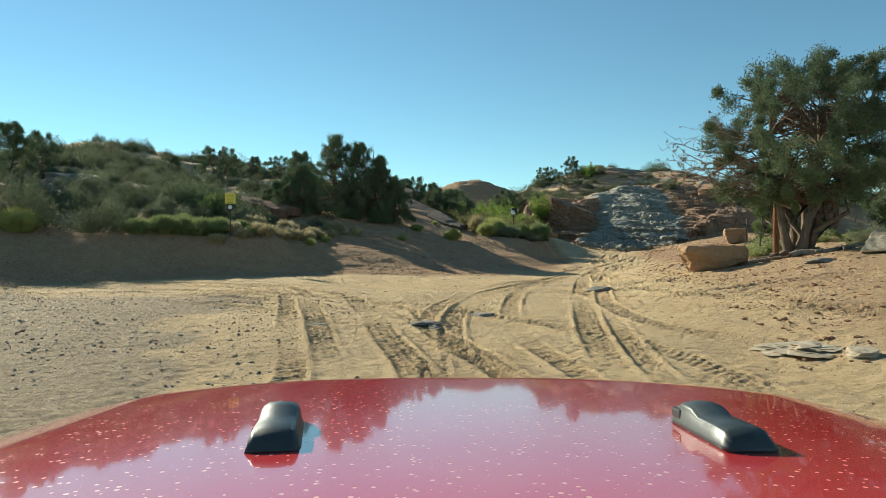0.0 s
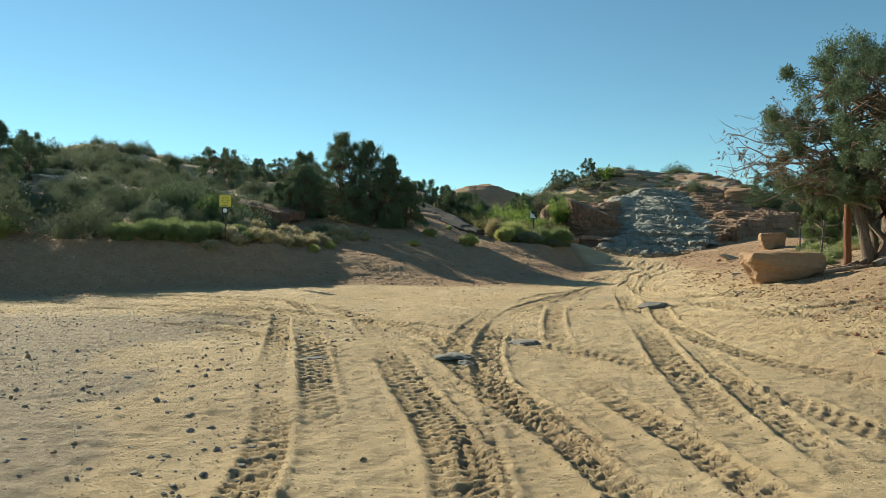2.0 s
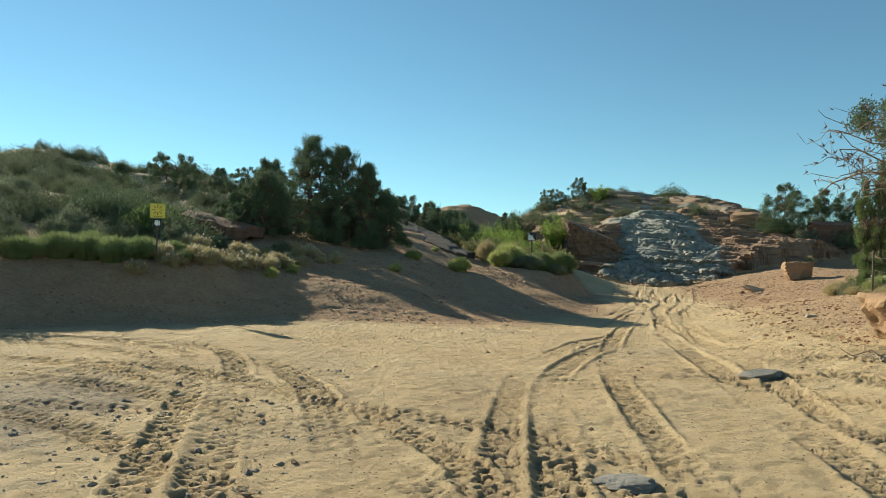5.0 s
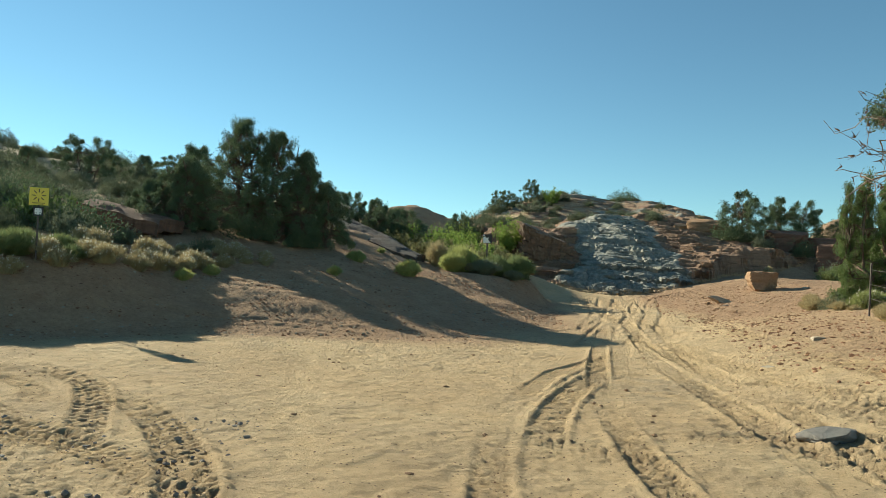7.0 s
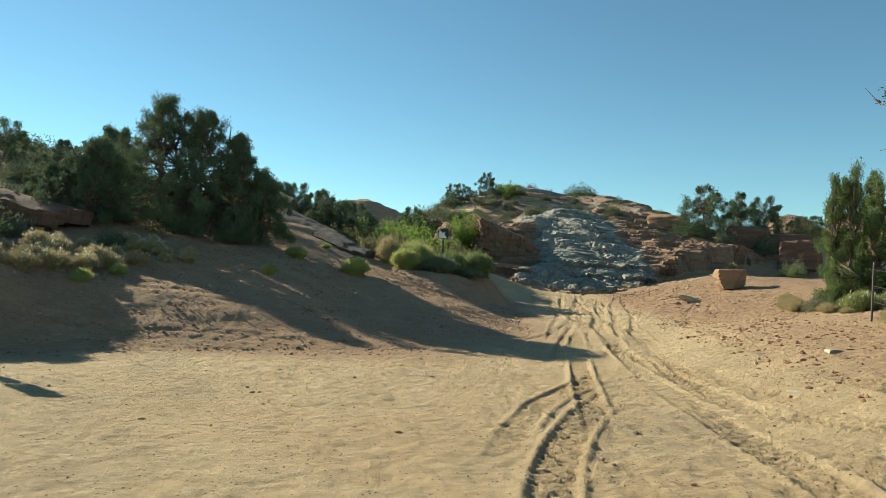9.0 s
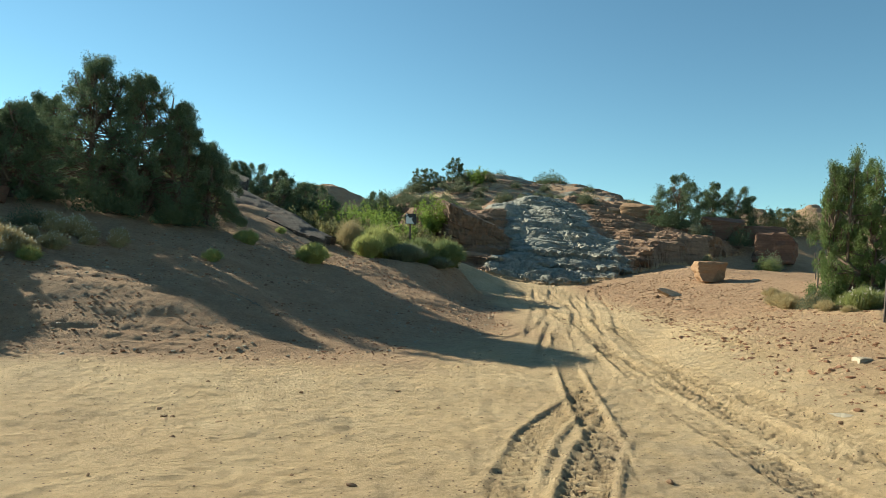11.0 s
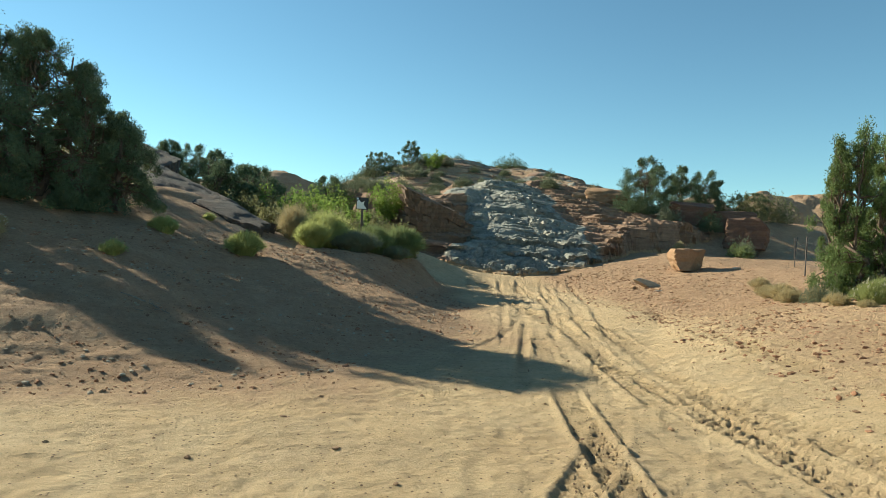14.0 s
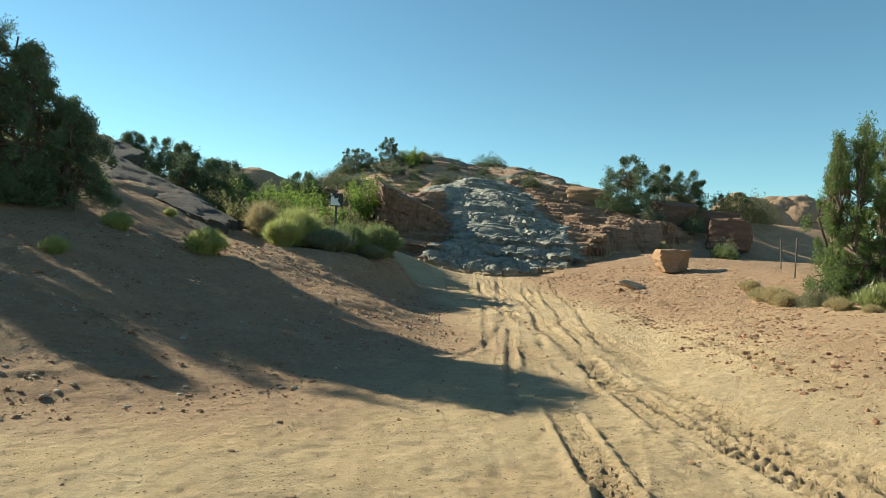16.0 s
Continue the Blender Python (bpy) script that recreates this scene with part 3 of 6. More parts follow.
def press_marks(xs, ys, z, pressed_shade, firm):
    """Presses the tyre marks into the heights z of the grid xs by ys."""
    for number, points in enumerate(MARKS):
        line = curve_through(points)
        near = np.full(z.shape, 9.0, np.float32)
        along, across = np.zeros(z.shape, np.float32), np.zeros(z.shape, np.float32)
        run = 0.0
        for (ax, ay), (bx, by) in zip(line, line[1:]):
            dx, dy = bx - ax, by - ay
            long = math.hypot(dx, dy)
            i0, i1 = np.searchsorted(xs, [min(ax, bx) - 0.3, max(ax, bx) + 0.3])
            j0, j1 = np.searchsorted(ys, [min(ay, by) - 0.3, max(ay, by) + 0.3])
            if i1 > i0 and j1 > j0 and long > 0:
                gx, gy = xs[i0:i1][None], ys[j0:j1][:, None]
                u = np.clip(((gx - ax) * dx + (gy - ay) * dy) / long ** 2, 0, 1)
                d = np.hypot(gx - ax - u * dx, gy - ay - u * dy)
                sub = near[j0:j1, i0:i1]
                less = d < sub
                near[j0:j1, i0:i1] = np.where(less, d, sub)
                along[j0:j1, i0:i1] = np.where(less, run + u * long, along[j0:j1, i0:i1])
                across[j0:j1, i0:i1] = np.where(less, d * np.sign(dx * (gy - ay) - dy * (gx - ax)), across[j0:j1, i0:i1])
            run += long
        half = 0.15 + 0.025 * (number % 3) if number < 27 else 0.075
        bed = smooth(half + 0.03, half - 0.03, near)
        rim = np.exp(-((near - half - 0.035) / 0.03) ** 2)
        lean = 1 if number % 2 else -1
        pitch = 0.105 + 0.03 * (number % 3 == 1)
        column = np.floor(across / (half * 0.5))
        lugs = np.sin(2 * np.pi * (along / pitch + 0.5 * (column % 2) + lean * 0.25 * np.abs(across) / half))
        lugs = lugs + 1.6 * smooth(0.16, 0.04, np.abs(across / (half * 0.5) - np.round(across / (half * 0.5))))
        fade = 0.55 + 0.45 * np.sin(along * 0.9 + number * 2.1)
        if number >= 27:
            lugs, fade = lugs * 0 - 1, 0.3 + 0.15 * fade
        fade = fade * (0.8 if number % 4 == 3 else 1.0) * firm * smooth(0, 1.8, along) * smooth(run, run - 1.5, along)
        far = 1 + 0.35 * smooth(16, 28, ys)[:, None]
        z += far * fade * (-0.046 * bed + 0.03 * rim + 0.046 * bed * smooth(-0.35, 0.25, lugs))
        # mask for the tread hollows: pressed soil plus painted lug shade
        pressed_shade[:] = np.maximum(pressed_shade, bed * fade * smooth(0.2, -0.2, lugs))


# ---- ground ----
def spaced(stops):
    """Grid lines whose step changes from stretch to stretch: (start, end, step)."""
    lines = [np.arange(a, b, step) for a, b, step in stops]
    return np.unique(np.round(np.concatenate([*lines, [stops[-1][1]]]), 4))


def outward(start, end, first, growth=1.12):
    out, step = [start], first
    while abs(out[-1] - start) < abs(end - start):
        out.append(out[-1] + math.copysign(step, end - start))
        step *= growth
    return np.array(out[1:])


def ground():
    xs = np.concatenate([outward(-34, -900, 0.5)[::-1], spaced([(-34, -14, 0.2), (-14, -5, 0.075), (-5, 5, 0.033), (5, 16, 0.06)]), outward(16, 900, 0.2)])
    ys = np.concatenate([outward(2.5, -300, 0.2)[::-1], spaced([(2.5, 13, 0.03), (13, 24, 0.037), (24, 40, 0.065), (40, 58, 0.2)]), outward(58, 1500, 0.3)])
    x, y = np.meshgrid(xs, ys)
    z = land(x, y)
    s, top, width = bank(x, y)
    on_road = smooth(0.2, -1.5, s + width * 0.75)
    lumps = 0.008 * octaves(x / 0.7, y / 0.7, 81, 2) + 0.012 * octaves(x / 0.12, y / 0.10, 83, 2) + 0.003 * np.clip(fuzz(x / 0.07, y / 0.07, 85), 0.35, 1) * 3
    ripple = 0.003 * np.sin((0.35 * x + y) * 22 + 3 * fuzz(x, y, 88)) * smooth(-0.2, 0.5, fuzz(x / 2.5, y / 2.5, 89)) * on_road * smooth(24, 18, y)
    z = z + (lumps * (1 - 0.65 * smooth(-width * 1.2, -width * 0.8, s)) + ripple) * smooth(60, 25, np.hypot(x, y - 15))
    near = smooth(45, 30, np.hypot(x, y - 12))
    z = z + near * (0.3 + 0.9 * smooth(2.5, 6, x - 0.08 * y) + 0.8 * smooth(-width, 0, s)) * (0.012 * smooth(0.3, 0.95, fuzz(x / 0.11, y / 0.09, 95)) + 0.016 * smooth(0.55, 1.0, fuzz(x / 0.21, y / 0.17, 96)) * smooth(-0.3, 0.4, fuzz(x / 3, y / 3, 98)))
    lump, dent = blocks((x + 0.05 * fuzz(x / 0.1, y / 0.1, 91)) / 0.17, y / 0.15, 93)
    clods = smooth(0.45, 0.8, lump) * smooth(0.0, 0.25, dent) * smooth(2.5, 5.0, x - np.interp(y, [0, 20, 30, 40], [0, 1.5, 6, 7]))
    z = z + 0.022 * clods * smooth(45, 38, y) * (0.35 + 0.65 * smooth(20, 28, y))
    lump, dent = blocks((x + 0.1 * fuzz(x / 0.2, y / 0.2, 94)) / 0.36, y / 0.3, 99)
    z = z + 0.02 * smooth(0.35, 0.9, lump) * smooth(0.0, 0.3, dent) * smooth(24, 28, y) * smooth(38.5, 37, y) * smooth(3.2, 4.6, x - np.interp(y, [24, 30, 36, 40], [4.5, 6.0, 7.2, 8.0]))
    slope = smooth(-1.1, -0.7, s / width) * smooth(2.5, 0.5, s) * smooth(60, 45, y)
    lump, dent = blocks((x + 0.1 * fuzz(x / 0.2, y / 0.2, 151)) / 0.2, (y + 0.1 * fuzz(x / 0.2, y / 0.2, 152)) / 0.16, 153)
    z = z + slope * (0.014 * smooth(0.55, 1.0, lump) * smooth(0.0, 0.2, dent) + 0.024 * octaves(x / 0.8 + 0.3 * y, y / 0.2, 155, 2))
    pressed_shade = np.zeros(z.shape)
    press_marks(xs, ys, z, pressed_shade, smooth(0.0, -1.0, s + width * 0.9))
    red = np.clip(smooth(-1.8, -0.5, s / width) + (0.6 + 0.3 * smooth(26, 31, y)) * smooth(2.5, 5.5, x - np.interp(y, [0, 20, 30, 40], [0, 2, 6, 7])), 0, 1)
    hill = smooth(3, 9, s)
    red = np.clip(red * (1 - 0.4 * hill), 0, 1)
    warp = 1.3 * octaves(x / 2.0, y / 2.0, 97, 4)
    gravel = 0.7 * hill + 0.5 * smooth(45, 52, y) + 1.0 * smooth(-1.0, -3.2, x + 0.12 * (y - 6) + warp) * smooth(17.5, 13.5, y + warp) * smooth(-14, -4, y + warp) * smooth(-22, -10, x + warp) + 0.45 * np.exp(-((x - 3.0) / 1.6) ** 2 - ((y - 18) / 2.5) ** 2)
    n, m = len(xs), len(ys)
    a = (np.arange(m - 1)[:, None] * n + np.arange(n - 1)[None]).ravel()
    faces = np.stack([a, a + 1, a + n + 1, a + n], 1)
    me = mesh_of("ground", np.stack([x.ravel(), y.ravel(), z.ravel()], 1), faces, [M_SOIL], True)
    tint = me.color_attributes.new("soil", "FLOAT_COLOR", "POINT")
    tint.data.foreach_set("color", np.stack([red, gravel, pressed_shade, np.ones_like(red)], -1).astype(np.float32).ravel())
    return tagged(new("ground", me), "tan sandy track with tyre marks and reddish earth banks", "ground", kind="structure")


ground()


# pale scrapes down the scoured strip: centre lines
SCRAPES = [[(14.1, 48.6), (13.6, 46.2), (13.3, 44.6)], [(13.2, 44.0), (12.9, 42.4), (13.1, 41.3)], [(11.9, 47.6), (11.3, 45.6), (11.0, 44.4)]]


def slickrock():
    xs = np.concatenate([np.arange(4.2, 19, 0.04), np.arange(19, 31.01, 0.085)])
    ys = np.concatenate([np.arange(37.4, 50, 0.04), np.arange(50, 55, 0.085), np.arange(55, 66, 0.25)])
    x, y = np.meshgrid(xs, ys)
    z, lip, grey = outcrop_parts(x, y)
    rim = np.minimum.reduce([x - 4.2, 31 - x, 66 - y, np.full(x.shape, 3.0)])
    z = z - 2.5 * smooth(2.2, 0, rim)
    scrape = np.zeros(x.shape)
    for line in SCRAPES:
        for (ax, ay), (bx, by) in zip(line, line[1:]):
            u = np.clip(((x - ax) * (bx - ax) + (y - ay) * (by - ay)) / ((bx - ax) ** 2 + (by - ay) ** 2), 0, 1)
            off = np.hypot(x - ax - u * (bx - ax), y - ay - u * (by - ay)) + 0.10 * fuzz(x / 0.3, y / 0.3, 79)
            scrape = np.maximum(scrape, smooth(0.17, 0.05, off))
    z = z - 0.12 * scrape
    low = smooth(40.9, 39.2, y + 0.6 * fuzz(x, y, 78)) * smooth(10, 8.0, x) + smooth(0.35, 0.05, z - land(x, y)) * 0.7
    n, m = len(xs), len(ys)
    a = (np.arange(m - 1)[:, None] * n + np.arange(n - 1)[None]).ravel()
    me = mesh_of("slickrock_outcrop", np.stack([x.ravel(), (y - lip).ravel(), z.ravel()], 1), np.stack([a, a + 1, a + n + 1, a + n], 1), [M_OUTCROP], True)
    me.set_sharp_from_angle(angle=radians(35))
    tint = me.color_attributes.new("soil", "FLOAT_COLOR", "POINT")
    tint.data.foreach_set("color", np.stack([grey, low, scrape, grey * 0 + 1], -1).astype(np.float32).ravel())
    tagged(new("slickrock_outcrop", me), "ledged slickrock hump, red with a grey wheel-scoured strip", "rock outcrop", kind="structure")


slickrock()


def rock_knoll():
    """The ledged rise behind the hump: beds of brown rock stepping up to the skyline."""
    xs, ys = np.arange(-1, 36, 0.13), np.concatenate([np.arange(50.5, 70, 0.10), np.arange(70, 82, 0.3)])
    x, y = np.meshgrid(xs, ys)
    z = land(x, y) + 0.15 * octaves(x / 3, y / 3, 161, 4)
    dip = 0.05 * x + 0.08 * octaves(x / 2.4, y / 2.4, 163, 4)
    big, lip = stepped(z + dip, 0.55, 0.85, 165, x, y)
    z = z + 0.55 * (big - z - dip)
    thin, small = stepped(z + 0.12 * x, 0.2, 0.8, 167, x, y)
    z = z + 0.35 * (thin - z - 0.12 * x) + 0.04 * octaves(x / 0.7, y / 0.5, 169, 3)
    crag, crack = blocks(x / 2.2 + 0.3 * fuzz(x, y, 171), y / 0.9 + 0.3 * fuzz(x, y, 172), 173)
    z = z + 0.25 * (crag - 0.5) - 0.15 * smooth(0.10, 0.0, crack) + 0.12
    rim = np.minimum.reduce([x + 1, 35.9 - x, y - 50.5, 81.9 - y])
    z = z - 2.0 * smooth(2.0, 0, rim)
    grey = 0.2 + 0.35 * smooth(-0.2, 0.5, fuzz(x / 3.5, y / 2.5, 175))
    sandy = 0.55 * smooth(0.0, 0.6, fuzz(x / 2.5, y / 1.8, 177))
    n, m = len(xs), len(ys)
    a = (np.arange(m - 1)[:, None] * n + np.arange(n - 1)[None]).ravel()
    me = mesh_of("rock_knoll", np.stack([x.ravel(), (y - 0.12 * lip).ravel(), z.ravel()], 1), np.stack([a, a + 1, a + n + 1, a + n], 1), [M_OUTCROP], True)
    me.set_sharp_from_angle(angle=radians(35))
    tint = me.color_attributes.new("soil", "FLOAT_COLOR", "POINT")
    tint.data.foreach_set("color", np.stack([grey, sandy, grey * 0, grey * 0 + 1], -1).astype(np.float32).ravel())
    tagged(new("rock_knoll", me), "brown ledged rock rise behind the slickrock hump", "rock outcrop", kind="structure")


rock_knoll()


def far_dome(x, y, wide, deep, top, seed):
    """A bare rounded sandstone hill far away, up to the height top."""
    base = float(land(x, y))
    high = top - base
    xs = np.linspace(-1, 1, 70)
    u, v = np.meshgrid(xs, xs)
    r = np.hypot(u, v)
    z = high * np.clip(1 - r ** 2.2, 0, 1) ** 0.75 + high * 0.05 * octaves(u * 3, v * 3, seed, 4) * smooth(1, 0.7, r)
    z = ledges(z, high / 16, 0.45) - high * 0.9 * smooth(0.8, 1.05, r)
    a = (np.arange(69)[:, None] * 70 + np.arange(69)[None]).ravel()
    verts = np.stack([(u * wide).ravel(), (v * deep).ravel(), z.ravel()], 1)
    ob = new("sandstone_dome", mesh_of("sandstone_dome", verts, np.stack([a, a + 1, a + 71, a + 70], 1), [M_DOME], True))
    ob.location = (x, y, base)
    return tagged(ob, "bare rounded sandstone dome in the distance", "hill", "far domes", "structure")


# ---- rocks ----
def rock(name, x, y, size, seed, material, label, category="boulder", turn=0.0, tip=(0, 0), cuts=9, boxy=0.5, sink=0.06, rough=0.05, detail=4, group="", z=None):
    """A stone with broken faces and worn edges, its foot a little in the ground."""
    rng = np.random.default_rng(seed)
    bm = bmesh.new()
    bmesh.ops.create_icosphere(bm, subdivisions=detail, radius=1.0)
    planes = []
    for _ in range(cuts):
        n = Vector(rng.normal(0, 1, 3)).normalized()
        planes.append((n, rng.uniform(0.55, 0.82)))
    for v in bm.verts:
        p = v.co.copy()
        p = p.lerp(p / max(abs(c) for c in p) * 0.8, boxy)
        for n, d in planes:
            over = p.dot(n) - d
            if over > 0:
                p -= n * over * 0.985
        p += v.co * rough * (noise.fractal(p * 2.2 + Vector((seed, 0, 0)), 0.9, 2.1, 5) + 0.5 * noise.noise(p * 9))
        if p.z < -0.15:
            p.x, p.y = p.x * (1 + 0.4 * (-0.15 - p.z)), p.y * (1 + 0.4 * (-0.15 - p.z))
        bed = math.sin(p.z * 13 + 2 * noise.noise(p * 1.5)) * 0.012
        p.x, p.y = p.x * (1 + bed), p.y * (1 + bed)
        v.co = Vector((p.x * size[0] / 2, p.y * size[1] / 2, p.z * size[2] / 2))
    me = bpy.data.meshes.new(name)
    turned = Euler((radians(tip[0]), radians(tip[1]), 0)).to_matrix()
    for v in bm.verts:
        v.co = turned @ v.co
    low = min(v.co.z for v in bm.verts)
    for v in bm.verts:
        v.co.z -= low
    bm.to_mesh(me)
    bm.free()
    me.materials.append(material)
    for f in me.polygons:
        f.use_smooth = True
    me.set_sharp_from_angle(angle=radians(24))
    ob = new(name, me)
    ob.matrix_world = pose(x, y, (float(surface(x, y)) if z is None else z) - sink, 0, 0, turn)
    return tagged(ob, label, category, group)


# ---- plants ----
def crown_line(shape, f):
    return np.interp(f, np.linspace(0, 1, len(shape)), shape)


def juniper(x, y, height, radius, seed, label, shape=(0.55, 1.0, 0.95, 0.8, 0.55, 0.22), bare=0.12, clumps=70, tufts=60, stems=3,
            trunk=0.12, leaf=0.11, material=None, lean=(0, 0), clump=0.17, group="", name="juniper_tree", lumpy=0.3, gap=0.3, sink=0.05, z=None, spire=0.0, splay=0.0):
    """A juniper: shaggy stems, crooked limbs, and scale leaves in ragged clumps with gaps between."""
    rng = np.random.default_rng(seed)
    tree = thing(name, x, y, (float(surface(x, y)) if z is None else z) - sink, label, "tree", group)
    wood = Tubes()
    lines = []
    for k in range(stems):
        turn = 2 * math.pi * (k + rng.uniform(-0.3, 0.3)) / stems
        out = radius * (0.1 + splay + 0.4 * rng.random()) * (stems > 1)
        high = height * rng.uniform(0.6, 0.93)
        tip = (out * math.cos(turn) + lean[0], out * math.sin(turn) + lean[1], high)
        foot = (0.3 + 3 * splay) * trunk
        line = bent(rng, (foot * math.cos(turn), foot * math.sin(turn), 0), tip, 9, 0.045)
        wood.run(line, np.linspace(trunk * rng.uniform(0.6, 1.0), 0.015, 9) * np.array([1.35] + [1] * 8), 8)
        lines.append(line)
    lobes = rng.uniform(0, 6.28, 6)
    places, ways = [], []
    for k in range(clumps):
        f = rng.uniform(0.0, 1.0) ** 1.1
        turn = rng.uniform(0, 2 * math.pi)
        lump = 1 + lumpy * (math.sin(3 * turn + lobes[0] + 4 * f) + 0.7 * math.sin(5 * turn + lobes[1] - 6 * f)) / 1.7
        r = radius * crown_line(shape, f) * lump * math.sqrt(rng.uniform(gap, 1.0))
        c = np.array([r * math.cos(turn) + lean[0] * f, r * math.sin(turn) + lean[1] * f, height * (bare + (0.97 - bare) * f)])
        line = lines[rng.integers(len(lines))]
        start = line[int(np.clip(np.searchsorted(line[:, 2], c[2] * rng.uniform(0.6, 0.95)), 2, 7))]
        limb = bent(rng, start, c, 6, 0.07, 0.06)
        wood.run(limb, np.linspace(0.022 * height / 4, 0.006, 6), 5)
        size = clump * height * 0.35 * rng.uniform(0.6, 1.35)
        count = int(tufts * rng.uniform(0.6, 1.4))
        v = rng.normal(0, 1, (count, 3))
        v /= np.linalg.norm(v, axis=1)[:, None]
        v[:, 2] *= 1.1 + spire
        inner = v * size * rng.uniform(0.05, 1.0, (count, 1)) ** 0.6 + rng.normal(0, 0.25 * size, v.shape)
        places.append(c + inner)
        ways.append(v * 0.35 + rng.normal(0, 0.45, v.shape) + np.array([0, 0, 0.45 + spire]) + 0.3 * c / (np.linalg.norm(c) + 1e-6))
        for _ in range(2):
            wood.run(bent(rng, limb[-2], c + inner[rng.integers(count)] * 1.05, 4, 0.08), np.linspace(0.010, 0.004, 4), 3)
    verts, faces = wood.arrays()
    mesh_part("trunk", verts, faces, M_BARK, tree, "grey-brown shaggy bark", True)
    verts, faces = sprays(rng, np.concatenate(places), np.concatenate(ways), leaf, leaf * 0.2, 3, 0.7)
    mesh_part("crown", verts, faces, material or M_JUNIPER, tree, "dark green scale leaves")
    return tree


def bush(name, x, y, wide, high, seed, label, material, count=500, leaf=0.10, spikes=4, fan=0.6, narrow=0.18, upright=0.6, group="", category="shrub", fill=0.35, z=None, sink=0.03):
    """A low shrub: a ragged dome of small leaves or stems."""
    rng = np.random.default_rng(seed)
    v = rng.normal(0, 1, (count, 3))
    v[:, 2] = np.abs(v[:, 2])
    v /= np.linalg.norm(v, axis=1)[:, None]
    turn = np.arctan2(v[:, 1], v[:, 0])
    lump = 1 + 0.22 * np.sin(3 * turn + rng.uniform(0, 6)) + 0.18 * np.sin(5 * turn + rng.uniform(0, 6)) * v[:, 2]
    place = v * (rng.uniform(fill, 1.0, count) * lump)[:, None] * np.array([wide / 2, wide / 2, high])
    verts, faces = sprays(rng, place, v + np.array([0, 0, upright]), leaf, leaf * narrow, spikes, fan)
    ob = new(name, mesh_of(name, verts, faces, [material]))
    ob.matrix_world = pose(x, y, (float(surface(x, y)) if z is None else z) - sink)
    return tagged(ob, label, category, group)


def broom(name, x, y, wide, high, seed, label, material, count=900, group="", category="shrub", width=0.007, spread=0.9, z=None, seeds=None):
    """Rabbitbrush or bunch grass: many thin stems that spring from one foot."""
    rng = np.random.default_rng(seed)
    turn, out = rng.uniform(0, 6.283, count), np.sqrt(rng.uniform(0, 1, count))
    lump = 1 + 0.2 * np.sin(3 * turn + rng.uniform(0, 6)) + 0.12 * np.sin(7 * turn)
    foot = np.stack([np.cos(turn) * out * wide * 0.22, np.sin(turn) * out * wide * 0.22, np.zeros(count)], 1)
    reach = out * lump * wide * 0.5 * spread
    tip = np.stack([np.cos(turn) * reach, np.sin(turn) * reach, high * np.sqrt(np.clip(1 - 0.75 * out ** 2, 0.05, 1)) * rng.uniform(0.7, 1.1, count)], 1)
    side = np.stack([-np.sin(turn + rng.normal(0, 1, count)), np.cos(turn), np.zeros(count)], 1)
    w = width * rng.uniform(0.6, 1.5, (count, 1))
    mid = foot * 0.45 + tip * 0.55 + np.array([0, 0, high * 0.1])
    verts = np.stack([foot + side * w, tip, foot - side * w], 1).reshape(-1, 3)
    faces = np.arange(len(verts)).reshape(-1, 3)
    fine, fine_faces = sprays(rng, np.concatenate([mid, tip * 0.85 + foot * 0.15]), np.concatenate([tip - foot, tip - foot]) / high, high * 0.28, width * 0.9, 3, 0.45)
    verts, faces = np.concatenate([verts, fine]), np.concatenate([faces, fine_faces + len(verts)])
    ob = new(name, mesh_of(name, verts, faces, [material]))
    ob.matrix_world = pose(x, y, (float(surface(x, y)) if z is None else z) - 0.03)
    tagged(ob, label, category, group)
    if seeds:
        some = tip[rng.integers(0, count, seeds)] * rng.uniform(0.9, 1.12, (seeds, 1))
        v2, f2 = sprays(rng, some, np.tile([[0, 0, 1.0]], (seeds, 1)), 0.05, 0.012, 4, 0.8)
        tagged(mesh_part("seed_head", v2, f2, M_SEED, ob, "pale dry seed heads"), kind="stuff")
    return ob


def leafy(x, y, high, wide, seed, label, material, stems=14, leaves=70, leaf=0.09, group="", z=None, name="leafy_shrub"):
    """An upright broadleaf shrub with slim stems and loose flat leaves."""
    rng = np.random.default_rng(seed)
    ob = thing(name, x, y, (float(surface(x, y)) if z is None else z) - 0.05, label, "shrub", group)
    wood, places, ways = Tubes(), [], []
    for _ in range(stems):
        turn, out = rng.uniform(0, 6.283), math.sqrt(rng.random())
        top = np.array([math.cos(turn) * out * wide / 2, math.sin(turn) * out * wide / 2, high * rng.uniform(0.55, 1.0) * (1 - 0.3 * out)])
        line = bent(rng, (top[0] * 0.15, top[1] * 0.15, 0), top, 8, 0.05)
        wood.run(line, np.linspace(0.018, 0.005, 8), 5)
        at = rng.uniform(0.25, 1.0, leaves) * 6.99
        i = at.astype(int)
        spot = line[i] + (line[i + 1] - line[i]) * (at - i)[:, None] + rng.normal(0, 0.05 * high, (leaves, 3))
        places.append(spot)
        ways.append(rng.normal(0, 0.7, (leaves, 3)) + np.array([0, 0, 0.5]))
    verts, faces = wood.arrays()
    mesh_part("woody_frame", verts, faces, M_BARK, ob, "slim grey-brown stems", True)
    verts, faces = sprays(rng, np.concatenate(places), np.concatenate(ways), leaf, leaf * 0.3, 3, 0.9)
    mesh_part("foliage", verts, faces, material, ob)
    return ob


